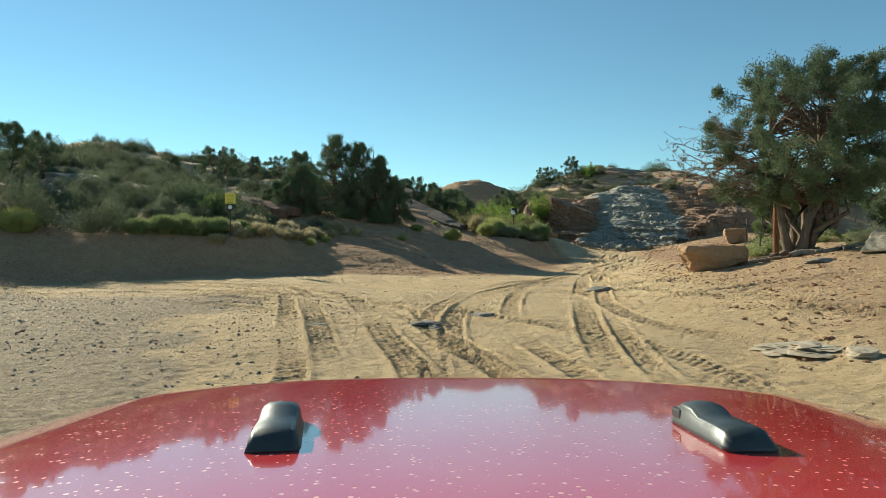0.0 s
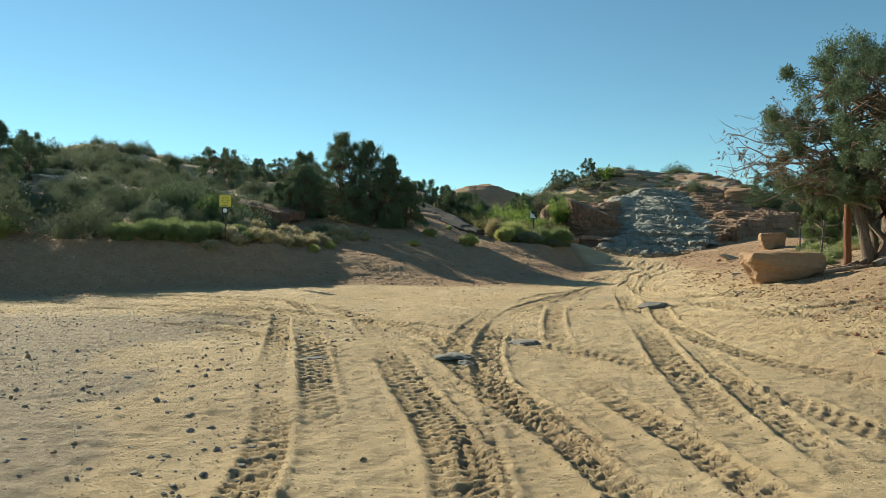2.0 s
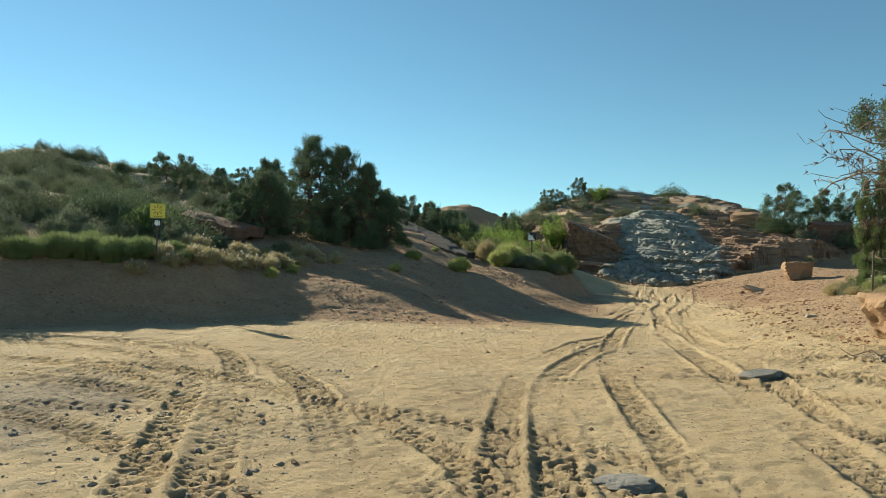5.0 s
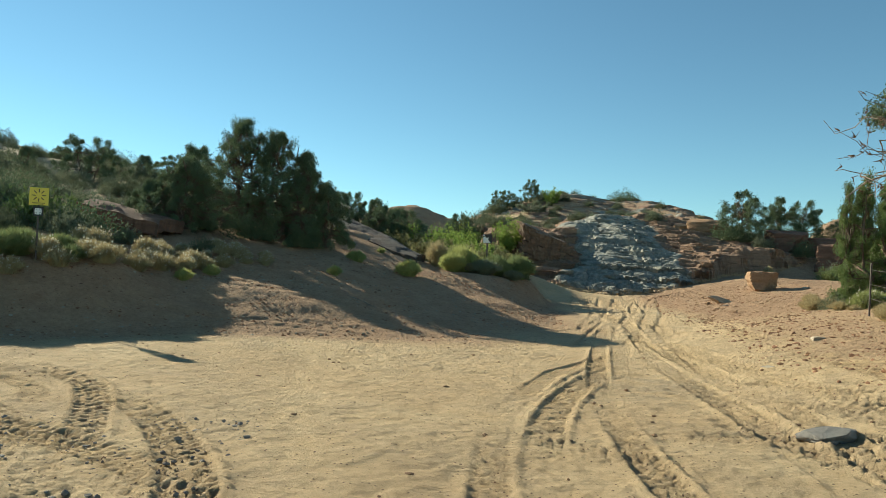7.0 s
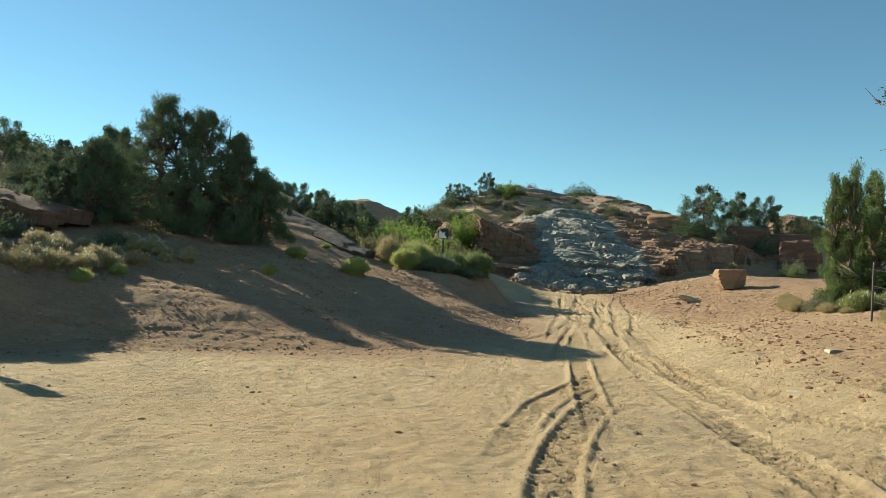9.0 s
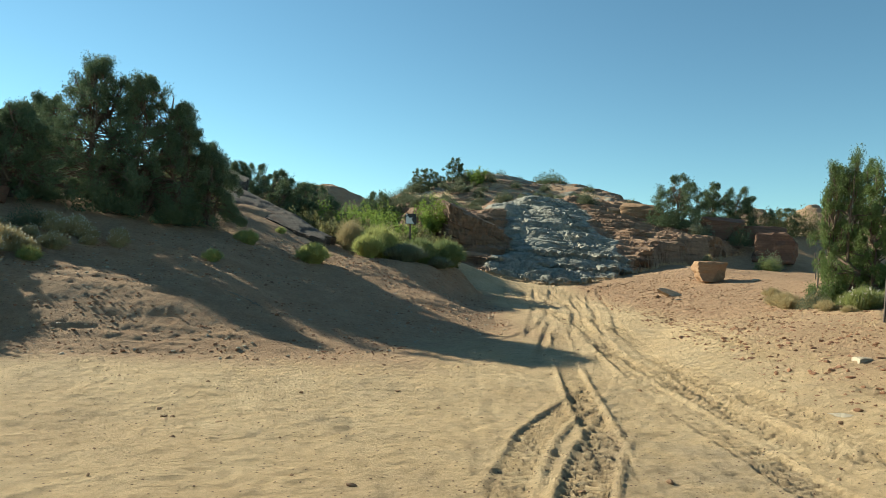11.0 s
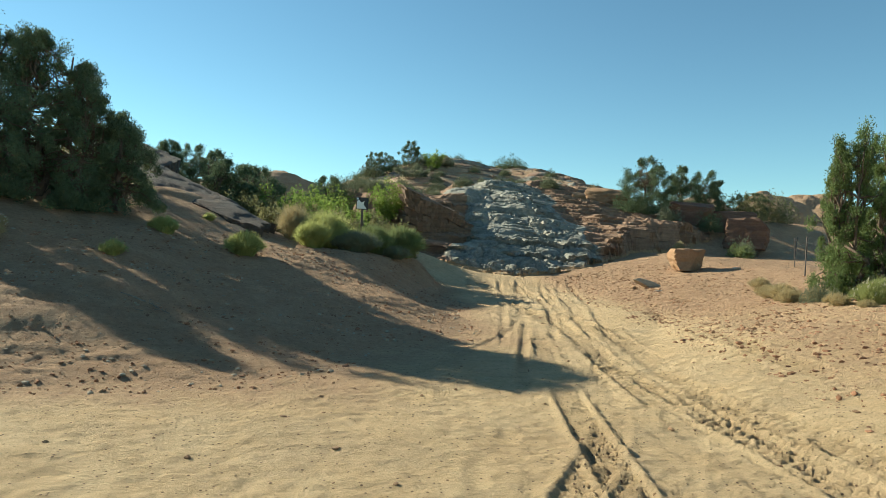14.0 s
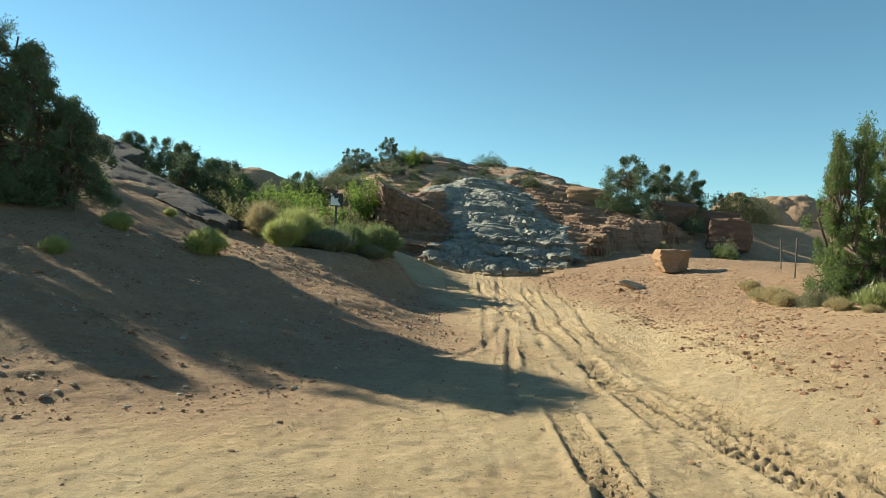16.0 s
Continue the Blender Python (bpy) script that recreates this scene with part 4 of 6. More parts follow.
def again(ob, x, y, grow=1.0, turn=0.0, z=None, tall=1.0, sink=0.05):
    """The same kind of plant once more, at another place and size."""
    z = float(surface(x, y)) if z is None else z
    return copy_thing(ob, Matrix.LocRotScale((x, y, z - sink), Euler((0, 0, radians(turn))), (grow, grow, grow * tall)))


# ---- the far distance ----
far_dome(7, 170, 22, 18, 18.9, 3)
far_dome(-8, 190, 22, 18, 17.5, 4)
far_dome(124, 150, 16, 14, 20.1, 5)
far_dome(143, 156, 17, 14, 22.0, 6)
far_dome(131, 146, 30, 10, 13.0, 7)
far_dome(116, 165, 15, 14, 19.6, 9)
far_dome(156, 165, 22, 20, 19.0, 8)

# ---- the boulders and stones ----
rock("boulder", 6.55, 16.5, (1.85, 1.2, 0.95), 8, M_TANSTONE, "large tan sandstone boulder resting beside the track", turn=-4, boxy=0.78, cuts=10, rough=0.07, sink=0.14)
rock("boulder", 15.75, 36.4, (1.55, 1.15, 0.98), 12, M_TANSTONE, "blocky orange sandstone boulder on the bare slope", turn=-14, boxy=0.92, cuts=6, rough=0.06)
rock("boulder", 9.45, 14.6, (0.95, 0.8, 0.62), 19, M_PALESTONE, "pale yellow sandstone boulder near the juniper", turn=30, boxy=0.5)
rock("stone", 8.0, 14.3, (0.8, 0.5, 0.16), 23, M_GREYSTONE, "low flat brown stone in the red earth", "stone", 15, boxy=0.4)
rock("stone", 3.45, 14.95, (0.66, 0.38, 0.2), 27, M_GREYSTONE, "flat grey stone lying in the track", "stone", 20, boxy=0.5)
rock("stone", -0.25, 10.3, (0.62, 0.45, 0.12), 31, M_GREYSTONE, "grey stone half buried in the track", "stone", 10, boxy=0.4, sink=0.05, rough=0.16)
rock("stone", -0.12, 10.05, (0.3, 0.22, 0.1), 33, M_GREYSTONE, "small grey stone beside the half-buried one", "stone", 70, boxy=0.4, sink=0.05, rough=0.16)
rock("stone", 0.62, 11.2, (0.5, 0.3, 0.1), 35, M_GREYSTONE, "flat dark grey stone between the tyre marks", "stone", -15, boxy=0.4, sink=0.05, rough=0.16)
rock("stone", -1.95, 10.2, (0.75, 0.24, 0.07), 37, M_GREYSTONE, "thin grey slab edge showing in the sand", "stone", 25, boxy=0.4, sink=0.05, rough=0.16)
rock("rock_slab", 4.2, 7.9, (1.0, 0.95, 0.13), 39, M_PALESTONE, "pale flaking rock slab breaking through the sand", "stone", -35, boxy=0.1, sink=0.085, rough=0.42)
rock("stone", 4.5, 7.25, (0.42, 0.36, 0.15), 41, M_PALESTONE, "broken piece of pale slab with a dark edge", "stone", 30, boxy=0.5, sink=0.04, rough=0.1)
rock("stone", 12.75, 34.3, (1.1, 0.45, 0.30), 43, M_PALESTONE, "pale wedge of rock on the red slope", "stone", -18, boxy=0.25, tip=(0, 16), sink=0.12)
rock("stone", 12.2, 34.2, (0.3, 0.25, 0.2), 45, M_TANSTONE, "small tan stone beside the pale wedge", "stone", 60)
rock("stone", 12.5, 33.2, (0.6, 0.35, 0.1), 47, M_GREYSTONE, "thin flat stone on the red slope", "stone", 10)
rock("stone", 16.9, 35.2, (0.3, 0.25, 0.18), 49, M_PALESTONE, "small pale stone beside the block", "stone", 10)
rock("stone", 7.4, 20.8, (0.45, 0.3, 0.14), 51, M_PALESTONE, "pale flat stone in the red earth", "stone", 40)
rock("stone", 5.3, 18.9, (0.35, 0.22, 0.08), 53, M_PALESTONE, "small pale stone lying on the track's edge", "stone", -40)
rock("stone", 5.5, 13.0, (0.3, 0.2, 0.08), 55, M_PALESTONE, "small flat pale stone on the sand", "stone", 0)
rock("rock_slab", -16.5, 31.0, (5.0, 1.8, 0.5), 67, M_GREYSTONE, "pale grey ledge among the sage", "rock slab", -30, (6, 10), 6, 0.85, 0.3, 0.05, 4)
rock("rock_slab", -13.5, 34.0, (4.0, 1.5, 0.45), 69, M_PALESTONE, "pale ledge high on the hillside", "rock slab", -24, (6, 9), 6, 0.85, 0.3, 0.05, 4)
rock("boulder", 19.7, 48.9, (2.9, 1.9, 1.3), 174, M_TANSTONE, "orange boulder perched on the skyline ridge", turn=-30, boxy=0.8, cuts=13, rough=0.08, sink=0.3, tip=(0, 5))
rock("boulder", 17.9, 48.8, (0.9, 0.8, 0.6), 76, M_TANSTONE, "small orange block beside the perched boulder", turn=-20, boxy=0.6, sink=0.06)


def tilted_slab(corners, thick, seed, label, material=None, ragged=0.05):
    """A plate of bedded rock that dips with the hill: four top corners, ragged edges, an undercut lower side."""
    nu, nv = 90, 36
    a, b, c, d = (np.array(p, float) for p in corners)
    u, v = np.meshgrid(np.linspace(0, 1, nu), np.linspace(0, 1, nv))
    wide = ragged * octaves(u * 9, v * 0 + seed, seed, 4)
    u = u + ragged * 0.7 * octaves(v * 7, u * 0 + seed, seed + 2, 4) * (2 * u - 1)
    v2 = v * (1 + wide) - 0.5 * wide
    top = (a * ((1 - u) * (1 - v2))[..., None] + b * (u * (1 - v2))[..., None] + c * (u * v2)[..., None] + d * ((1 - u) * v2)[..., None])
    relief = 0.05 * octaves(top[..., 0] / 0.8, top[..., 1] / 0.8, seed + 3, 4) + 0.12 * fuzz(top[..., 0] / 2.5, top[..., 1] / 2.5, seed + 5)
    top[..., 2] += ledges(relief, 0.05, 0.8) + 0.25 * np.sin(np.pi * v) * 0.5
    under = top.copy()
    under[..., 2] -= thick
    inward = (a + b + c + d) / 4
    under = under + (inward - under) * np.array([0.05, 0.05, 0.0])
    grid = (np.arange(nv - 1)[:, None] * nu + np.arange(nu - 1)[None]).ravel()
    faces = [np.stack([grid, grid + 1, grid + nu + 1, grid + nu], 1)]
    n = nu * nv
    faces.append(faces[0][:, ::-1] + n)
    ring = np.concatenate([np.arange(nu), nu * np.arange(1, nv) + nu - 1, n - 2 - np.arange(nu - 1), nu * (nv - 2 - np.arange(nv - 2))])
    nxt = np.roll(ring, -1)
    faces.append(np.stack([nxt, ring, ring + n, nxt + n], 1))
    me = mesh_of("rock_slab", np.concatenate([top.reshape(-1, 3), under.reshape(-1, 3)]), np.concatenate(faces), [material or M_SLAB], True)
    me.set_sharp_from_angle(angle=radians(35))
    return tagged(new("rock_slab", me), label, "rock slab")


tilted_slab([(0.75, 32.7, 2.62), (-2.3, 35.6, 3.78), (-2.9, 40.5, 5.1), (1.15, 34.6, 2.85)], 0.5, 5, "long grey-brown tilted sandstone slab in the hillside")
tilted_slab([(0.3, 32.3, 2.35), (-2.6, 34.7, 3.4), (-2.4, 36.2, 3.65), (0.8, 33.3, 2.5)], 0.4, 7, "thin tilted bed of rock under the long slab")
tilted_slab([(-2.2, 38.0, 4.2), (-5.2, 42.0, 5.8), (-5.0, 46.0, 6.6), (-1.8, 42.0, 5.2)], 0.7, 9, "upper tilted slab with an overhanging edge")
zl = float(land(-7.5, 28.8))
tilted_slab([(-8.7, 28.4, zl + 0.75), (-6.5, 28.3, zl + 0.2), (-6.3, 30.2, zl + 0.5), (-8.7, 30.4, zl + 1.0)], 0.35, 47, "dark red ledge of rock in the hillside", M_SHADEDRED)
# the fin beside the scoured strip: thin beds that dip towards it, each standing out by its own measure
rng = np.random.default_rng(610)
for k in range(9):
    out, end, back = float(rng.uniform(-0.13, 0.10)), float(rng.uniform(-0.4, 0.2)), float(rng.uniform(-0.2, 0.2))
    top, thick = 3.5 + 0.19 * k, float(rng.uniform(0.18, 0.27))
    tip = 10.7 - 0.12 * k + end
    tilted_slab([(7.05 + 0.6 * back, 43.7 - 0.03 * k + out, top), (tip, 43.75 + 0.05 * k + out, top - 0.95), (tip - 0.2, 47.8, top - 0.45), (7.3 + back, 47.4, top + 0.3)], thick, 20 + 2 * k,
                "thin red-brown bed of the layered rock fin", M_FIN, 0.06)
rock("boulder", 23.7, 42.6, (2.3, 1.7, 1.9), 75, M_SHADEDRED, "shade-dark red boulder at the hump's edge", turn=-42, boxy=0.9, cuts=3, rough=0.09)
rock("boulder", 22.4, 45.2, (2.7, 1.8, 1.8), 77, M_SHADEDRED, "shade-dark red block of sandstone below the junipers", turn=-38, boxy=0.9, cuts=3, rough=0.09, sink=0.3)
rock("boulder", 24.6, 44.6, (2.6, 1.6, 1.6), 79, M_SHADEDRED, "red ledge block under the ridge junipers", turn=-40, boxy=0.9, cuts=3, sink=0.3)
rock("boulder", 6.3, 40.4, (1.2, 0.9, 0.6), 81, M_REDSTONE, "broken red block under the rock fin", turn=20, boxy=0.6)


def pebbles(name, count, seed, spread, material, label, sizes):
    """Small stones strewn over the ground, too many to count."""
    rng = np.random.default_rng(seed)
    bm = bmesh.new()
    bmesh.ops.create_icosphere(bm, subdivisions=1, radius=1.0)
    bm.verts.ensure_lookup_table()
    form = np.array([v.co[:] for v in bm.verts])
    tri = np.array([[v.index for v in f.verts] for f in bm.faces])
    bm.free()
    x, y = spread(rng, count)
    count = len(x)
    z = surface(x, y)
    size = sizes[0] * (sizes[1] / sizes[0]) ** (rng.random(count) ** 2.2)
    shape = form[None] * (1 + rng.uniform(-0.3, 0.3, (count, len(form), 1))) * (size[:, None] * rng.uniform(0.5, 1.2, (count, 3)) * np.array([1, 1, 0.6]))[:, None]
    turn = rng.uniform(0, 6.283, count)
    c, s = np.cos(turn)[:, None], np.sin(turn)[:, None]
    shape = np.stack([shape[..., 0] * c - shape[..., 1] * s, shape[..., 0] * s + shape[..., 1] * c, shape[..., 2]], -1)
    verts = (shape + np.stack([x, y, z + size * 0.15], 1)[:, None]).reshape(-1, 3)
    faces = (tri[None] + (np.arange(count) * len(form))[:, None, None]).reshape(-1, 3)
    tagged(new(name, mesh_of(name, verts, faces, [material])), label, "stones", kind="stuff")


def on_track(rng, n):
    return rng.uniform(-13, 14, n), rng.uniform(3, 36, n)


def on_right(rng, n):
    y = rng.uniform(7, 38, n)
    return np.interp(y, [7, 10, 20, 30, 38], [3.6, 4.2, 5.5, 9, 11]) + rng.gamma(1.6, 2.0, n), y


def on_slope(rng, n):
    y = rng.uniform(25, 38.5, n)
    return np.interp(y, [25, 31, 38], [7.5, 10.2, 11.2]) + rng.gamma(1.5, 1.9, n), y


def on_bank(rng, n):
    x, y = rng.uniform(-13, 6, n * 6), rng.uniform(18, 38, n * 6)
    side, _, width = bank(x, y)
    keep = np.flatnonzero((side > -width * 1.05) & (side < 1.6))[:n]
    return x[keep], y[keep]


def left_gravel(rng, n):
    return -1.6 - 9 * rng.random(n) ** 1.2, rng.uniform(3.5, 16, n)


pebbles("pebbles", 4200, 101, on_track, M_TANSTONE, "small tan pebbles scattered on the sand", (0.008, 0.04))
pebbles("gravel", 5500, 102, left_gravel, M_GREYSTONE, "fine grey gravel on the hard sand", (0.008, 0.035))
pebbles("rubble", 9000, 103, on_right, M_REDSTONE, "red clods and stone chips on the slope", (0.012, 0.055))
pebbles("clods", 6500, 106, on_slope, M_TANSTONE, "dry tan clods strewn over the bare slope", (0.014, 0.06))
pebbles("bank_rubble", 9000, 104, on_bank, M_REDSTONE, "brown stone chips on the cut bank", (0.009, 0.04))
pebbles("pale_rubble", 3500, 105, on_bank, M_PALESTONE, "pale stone chips fallen on the cut bank", (0.009, 0.045))

# ---- trees ----
# the big open juniper beside the boulder
big = juniper(8.85, 16.9, 5.25, 2.6, 7, "large spreading juniper with bare lower limbs and shaggy trunk", (0.5, 0.85, 1.05, 1.0, 0.85, 0.5), 0.28, 280, 360, 6, 0.15,
              0.05, lean=(0.9, 0.75), clump=0.105, splay=0.3, lumpy=0.36, gap=0.15)


def dead_limbs(tree, seed):
    """Leafless grey limbs low on the juniper, with a haze of brown twigs."""
    rng = np.random.default_rng(seed)
    wood, places, ways = Tubes(), [], []
    for k in range(13):
        start = (rng.uniform(-0.3, 0.1), rng.uniform(-0.2, 0.2), rng.uniform(1.0, 2.6))
        end = np.array([rng.uniform(-2.9, -1.3), rng.uniform(0.0, 1.6), rng.uniform(1.35, 3.6)])
        limb = bent(rng, start, end, 8, 0.06, 0.05)
        wood.run(limb, np.linspace(0.035, 0.008, 8), 5)
        for _ in range(12):
            a = limb[rng.integers(3, 8)]
            b = a + rng.normal(0, 0.35, 3) + np.array([-0.25, 0, 0.1])
            twig = bent(rng, a, b, 5, 0.12)
            wood.run(twig, np.linspace(0.010, 0.004, 5), 3)
            if k % 3:
                places.append(twig[2:] + rng.normal(0, 0.04, (3, 3)))
                ways.append(np.tile((b - a)[None], (3, 1)))
    verts, faces = wood.arrays()
    mesh_part("dead_wood", verts, faces, M_DEADWOOD, tree, "bare grey dead limbs", True)
    verts, faces = sprays(rng, np.concatenate(places), np.concatenate(ways), 0.10, 0.009, 6, 0.8)
    mesh_part("dead_needles", verts, faces, M_DEADLEAF, tree, "brown dry needles")
    low = Tubes()
    for k in range(9):
        turn = rng.uniform(0, 6.283)
        low.run(bent(rng, (0, 0, 0.25), (0.9 * math.cos(turn) * rng.uniform(0.6, 1.6), 0.7 * math.sin(turn), 0.0), 7, 0.07), np.linspace(0.09, 0.02, 7), 6)
    for k in range(5):
        turn = -0.6 + 0.5 * k
        low.run(bent(rng, (0, 0, 0.2), (1.3 * math.cos(turn), -0.6 + 0.5 * math.sin(turn), 1.9 + 0.2 * k), 8, 0.06), np.linspace(0.09, 0.03, 8), 6)
    verts, faces = low.arrays()
    mesh_part("root_wood", verts, faces, M_BARK, tree, "gnarled roots and low limbs", True)


dead_limbs(big, 70)
# the dark juniper on the bank
TOPS = [top - float(surface(x, 31.8)) for x, top in ((-4.85, 7.0), (-4.6, 6.95), (-3.75, 6.65), (-2.95, 6.05), (-2.3, 5.05), (-6.4, 5.6), (-7.3, 5.0))]
for x, y, h, r, k, label in (
        (-5.0, 31.9, TOPS[0], 1.8, 11, "tall dark green juniper on the cut bank"), (-3.85, 31.7, TOPS[2], 1.4, 13, "dark juniper grown into the tall one on the bank"),
        (-2.95, 31.6, TOPS[3], 1.0, 14, "low dark juniper at the group's end"), (-2.25, 31.9, TOPS[4], 0.8, 15, "small juniper at the foot of the slab"),
        (-6.4, 30.7, TOPS[5], 1.35, 16, "dark juniper behind the seeding grass"), (-7.5, 30.8, TOPS[6], 1.15, 19, "low spreading juniper beside the red ledge")):
    juniper(x, y, h, r, k, label, (1.1, 1.1, 0.9, 0.7, 0.45, 0.15), 0.03, int(130 * r + 20), 190, 5, 0.09, 0.042, lumpy=0.6, gap=0.12, clump=0.108 if h > 3 else 0.16, spire=0.25, group="junipers on the bank")
for x, y, w, h, k in ((-4.4, 30.9, 1.7, 0.6, 91), (-6.3, 31.1, 1.5, 0.6, 92), (-3.0, 31.2, 1.3, 0.5, 93)):
    bush("juniper_shrub", x, y, w, h, k, "low juniper growth at the broad juniper's foot", M_JUNIPER, 1500, 0.075, 4, 0.6, 0.17, group="juniper growth on the bank")
# the upright juniper by the fence
for x, y, h, r, k, label in (
        (13.25, 27.1, 4.0, 0.44, 17, "tall pointed bright green juniper by the wire fence"), (14.0, 27.2, 3.6, 0.44, 18, "pointed bright green juniper close to its neighbour"),
        (14.5, 27.9, 3.8, 0.48, 20, "pointed bright green juniper behind the grass"), (12.85, 27.3, 3.6, 0.36, 22, "slim young juniper beside the tall ones"),
        (14.1, 28.4, 3.8, 0.5, 24, "tall juniper at the back of the fence group"), (13.7, 26.9, 2.4, 0.45, 25, "low juniper growth before the tall ones"),
        (15.0, 27.3, 3.4, 0.5, 28, "bright green juniper beside the steel post")):
    juniper(x, y, h, r, k, label, (0.95, 1.1, 0.9, 0.7, 0.45, 0.12), 0.02, 58, 190, 2, 0.06, 0.042, M_JUNIPER_SUNLIT, lumpy=0.75, gap=0.2, clump=0.085, spire=0.6, group="junipers by the fence")

# hillside junipers: x, y, height as a share of the model, squash
first = juniper(-13.6, 41.2, 2.1, 1.6, 23, "dark round-topped juniper on the hillside", (0.7, 1.0, 1.0, 0.85, 0.5), 0.22, 80, 150, 3, 0.08, 0.06, group="hillside junipers", gap=0.15, clump=0.2)
second = juniper(-7.7, 36.6, 2.6, 1.2, 27, "dark upright juniper on the hillside", (0.8, 1.0, 0.85, 0.6, 0.25), 0.02, 85, 150, 2, 0.07, 0.06, group="hillside junipers", gap=0.15, clump=0.2)
third = juniper(5.2, 56.0, 2.6, 1.2, 29, "compact dark juniper behind the green shrubs", (0.8, 1.0, 0.95, 0.7, 0.35), 0.03, 85, 150, 3, 0.07, 0.06, group="hillside junipers", gap=0.15, clump=0.2)
for x, y, grow, tall in ((-19.1, 30.0, 0.95, 1.0), (-21.2, 35.2, 0.8, 1.0), (-16.6, 41.8, 0.45, 1.0), (-16.3, 50.0, 0.45, 1.0), (-12.8, 46.0, 0.6, 0.9), (-9.0, 42.0, 0.7, 0.8), (-0.6, 44.5, 0.85, 1.0), (-2.4, 43.5, 0.8, 0.9), (0.6, 46.5, 1.05, 1.0)):
    again(second, x, y, grow, x * 40, tall=tall)
for x, y, grow, tall in ((0.8, 43.4, 1.25, 0.8), (-0.6, 42.2, 1.1, 0.8), (-2.0, 50.0, 0.9, 1.1), (2.4, 47.5, 0.8, 0.75), (4.0, 46.5, 1.05, 1.0), (12.2, 64.5, 0.75, 1.0), (-19.5, 33.0, 0.9, 1.0), (20.7, 46.6, 1.3, 0.9), (23.9, 48.2, 1.1, 1.0), (25.6, 48.4, 1.05, 1.0)):
    again(third, x, y, grow, x * 50, tall=tall)
for x, y, grow, tall in ((10.0, 64.5, 0.8, 1.0), (-10.5, 44.0, 0.8, 0.9), (27.5, 47.0, 0.8, 0.9), (17.5, 24.5, 1.5, 1.2), (16.0, 21.0, 1.4, 1.2), (20.0, 22.0, 1.6, 1.2), (23.0, 28.0, 1.4, 1.2)):
    again(first, x, y, grow, x * 30, tall=tall)


def dead_bush(x, y, high, seed):
    rng = np.random.default_rng(seed)
    wood = Tubes()
    for k in range(16):
        turn = rng.uniform(0, 6.283)
        top = np.array([math.cos(turn) * high * 0.6, math.sin(turn) * high * 0.6, high * rng.uniform(0.5, 1)])
        line = bent(rng, (0, 0, 0), top, 7, 0.1)
        wood.run(line, np.linspace(0.03, 0.008, 7), 4)
        for _ in range(4):
            a = line[rng.integers(2, 7)]
            wood.run(bent(rng, a, a + rng.normal(0, 0.2 * high, 3) + np.array([0, 0, 0.1]), 4, 0.1), np.linspace(0.012, 0.005, 4), 3)
    verts, faces = wood.arrays()
    ob = mesh_part("dead_shrub", verts, faces, M_DEADWOOD, None, "bare grey dead shrub on the ridge", True)
    ob.location = (x, y, float(surface(x, y)) - 0.03)
    tagged(ob, category="shrub")


dead_bush(-22.5, 46, 1.3, 5)
bush("juniper_shrub", 22.6, 44.0, 1.6, 1.0, 99, "low juniper growth before the dark blocks", M_JUNIPER, 1500, 0.07, 4, 0.6, 0.17)
bush("shrub", 26.2, 45.8, 2.6, 1.5, 142, "olive shrub behind the dark boulder", M_OAK, 2200, 0.09)
bush("shrub", 28.4, 46.2, 2.8, 1.5, 143, "olive shrub on the slope before the far domes", M_OAK, 2200, 0.09)
bush("sagebrush", 22.2, 41.2, 1.1, 0.6, 144, "pale grey-green sagebrush beside the dark boulder", M_MOUND, 900, 0.09)
bush("juniper_shrub", 20.8, 66.0, 3.2, 1.1, 98, "low spreading juniper on the knoll's skyline", M_JUNIPER, 2600, 0.085, 4, 0.6, 0.17)
bush("juniper_shrub", 20.0, 46.3, 2.6, 1.4, 96, "low juniper growth on the ridge", M_JUNIPER, 2600, 0.085, 4, 0.6, 0.17)
bush("juniper_shrub", 24.6, 47.8, 2.6, 1.3, 97, "low juniper growth behind the dark blocks", M_JUNIPER, 2600, 0.085, 4, 0.6, 0.17)

# ---- shrubs ----
sage = bush("sagebrush", -14.3, 26.3, 1.2, 0.62, 31, "rounded grey-green sagebrush on the hillside", M_SAGE, 1700, 0.065, group="sagebrush on the hillside")
for x, y, w in ((-12.6, 25.9, 1.0), (-10.8, 26.1, 1.2), (-10.5, 24.8, 1.0), (-9.1, 33.8, 0.85), (-7.1, 30.8, 0.75), (-15.3, 30.3, 1.3), (-15.5, 34.9, 1.3), (-17.0, 33.0, 1.4),
                (-14.9, 26.4, 1.0), (-11.8, 31.0, 1.1), (-11.8, 38.9, 1.2), (-13.3, 28.6, 1.0), (-10.0, 27.6, 1.0), (-18.5, 38, 1.5), (-20.5, 41, 1.5), (-23, 44, 1.6)):
    again(sage, x, y, w / 1.2, x * 77)
for x, y, w in ((20.8, 44.8, 1.3), (22.9, 41.9, 1.4), (13.2, 26.7, 0.9), (12.4, 27.2, 0.8)):
    tagged(again(sage, x, y, w / 1.2, x * 77), "grey-green sagebrush among the rocks", group="sagebrush by the rocks")
dark = bush("blackbrush", -12.0, 26.6, 1.4, 0.75, 33, "dark twiggy blackbrush on the hillside", M_DARKSHRUB, 1700, 0.065, group="dark shrubs on the hillside")
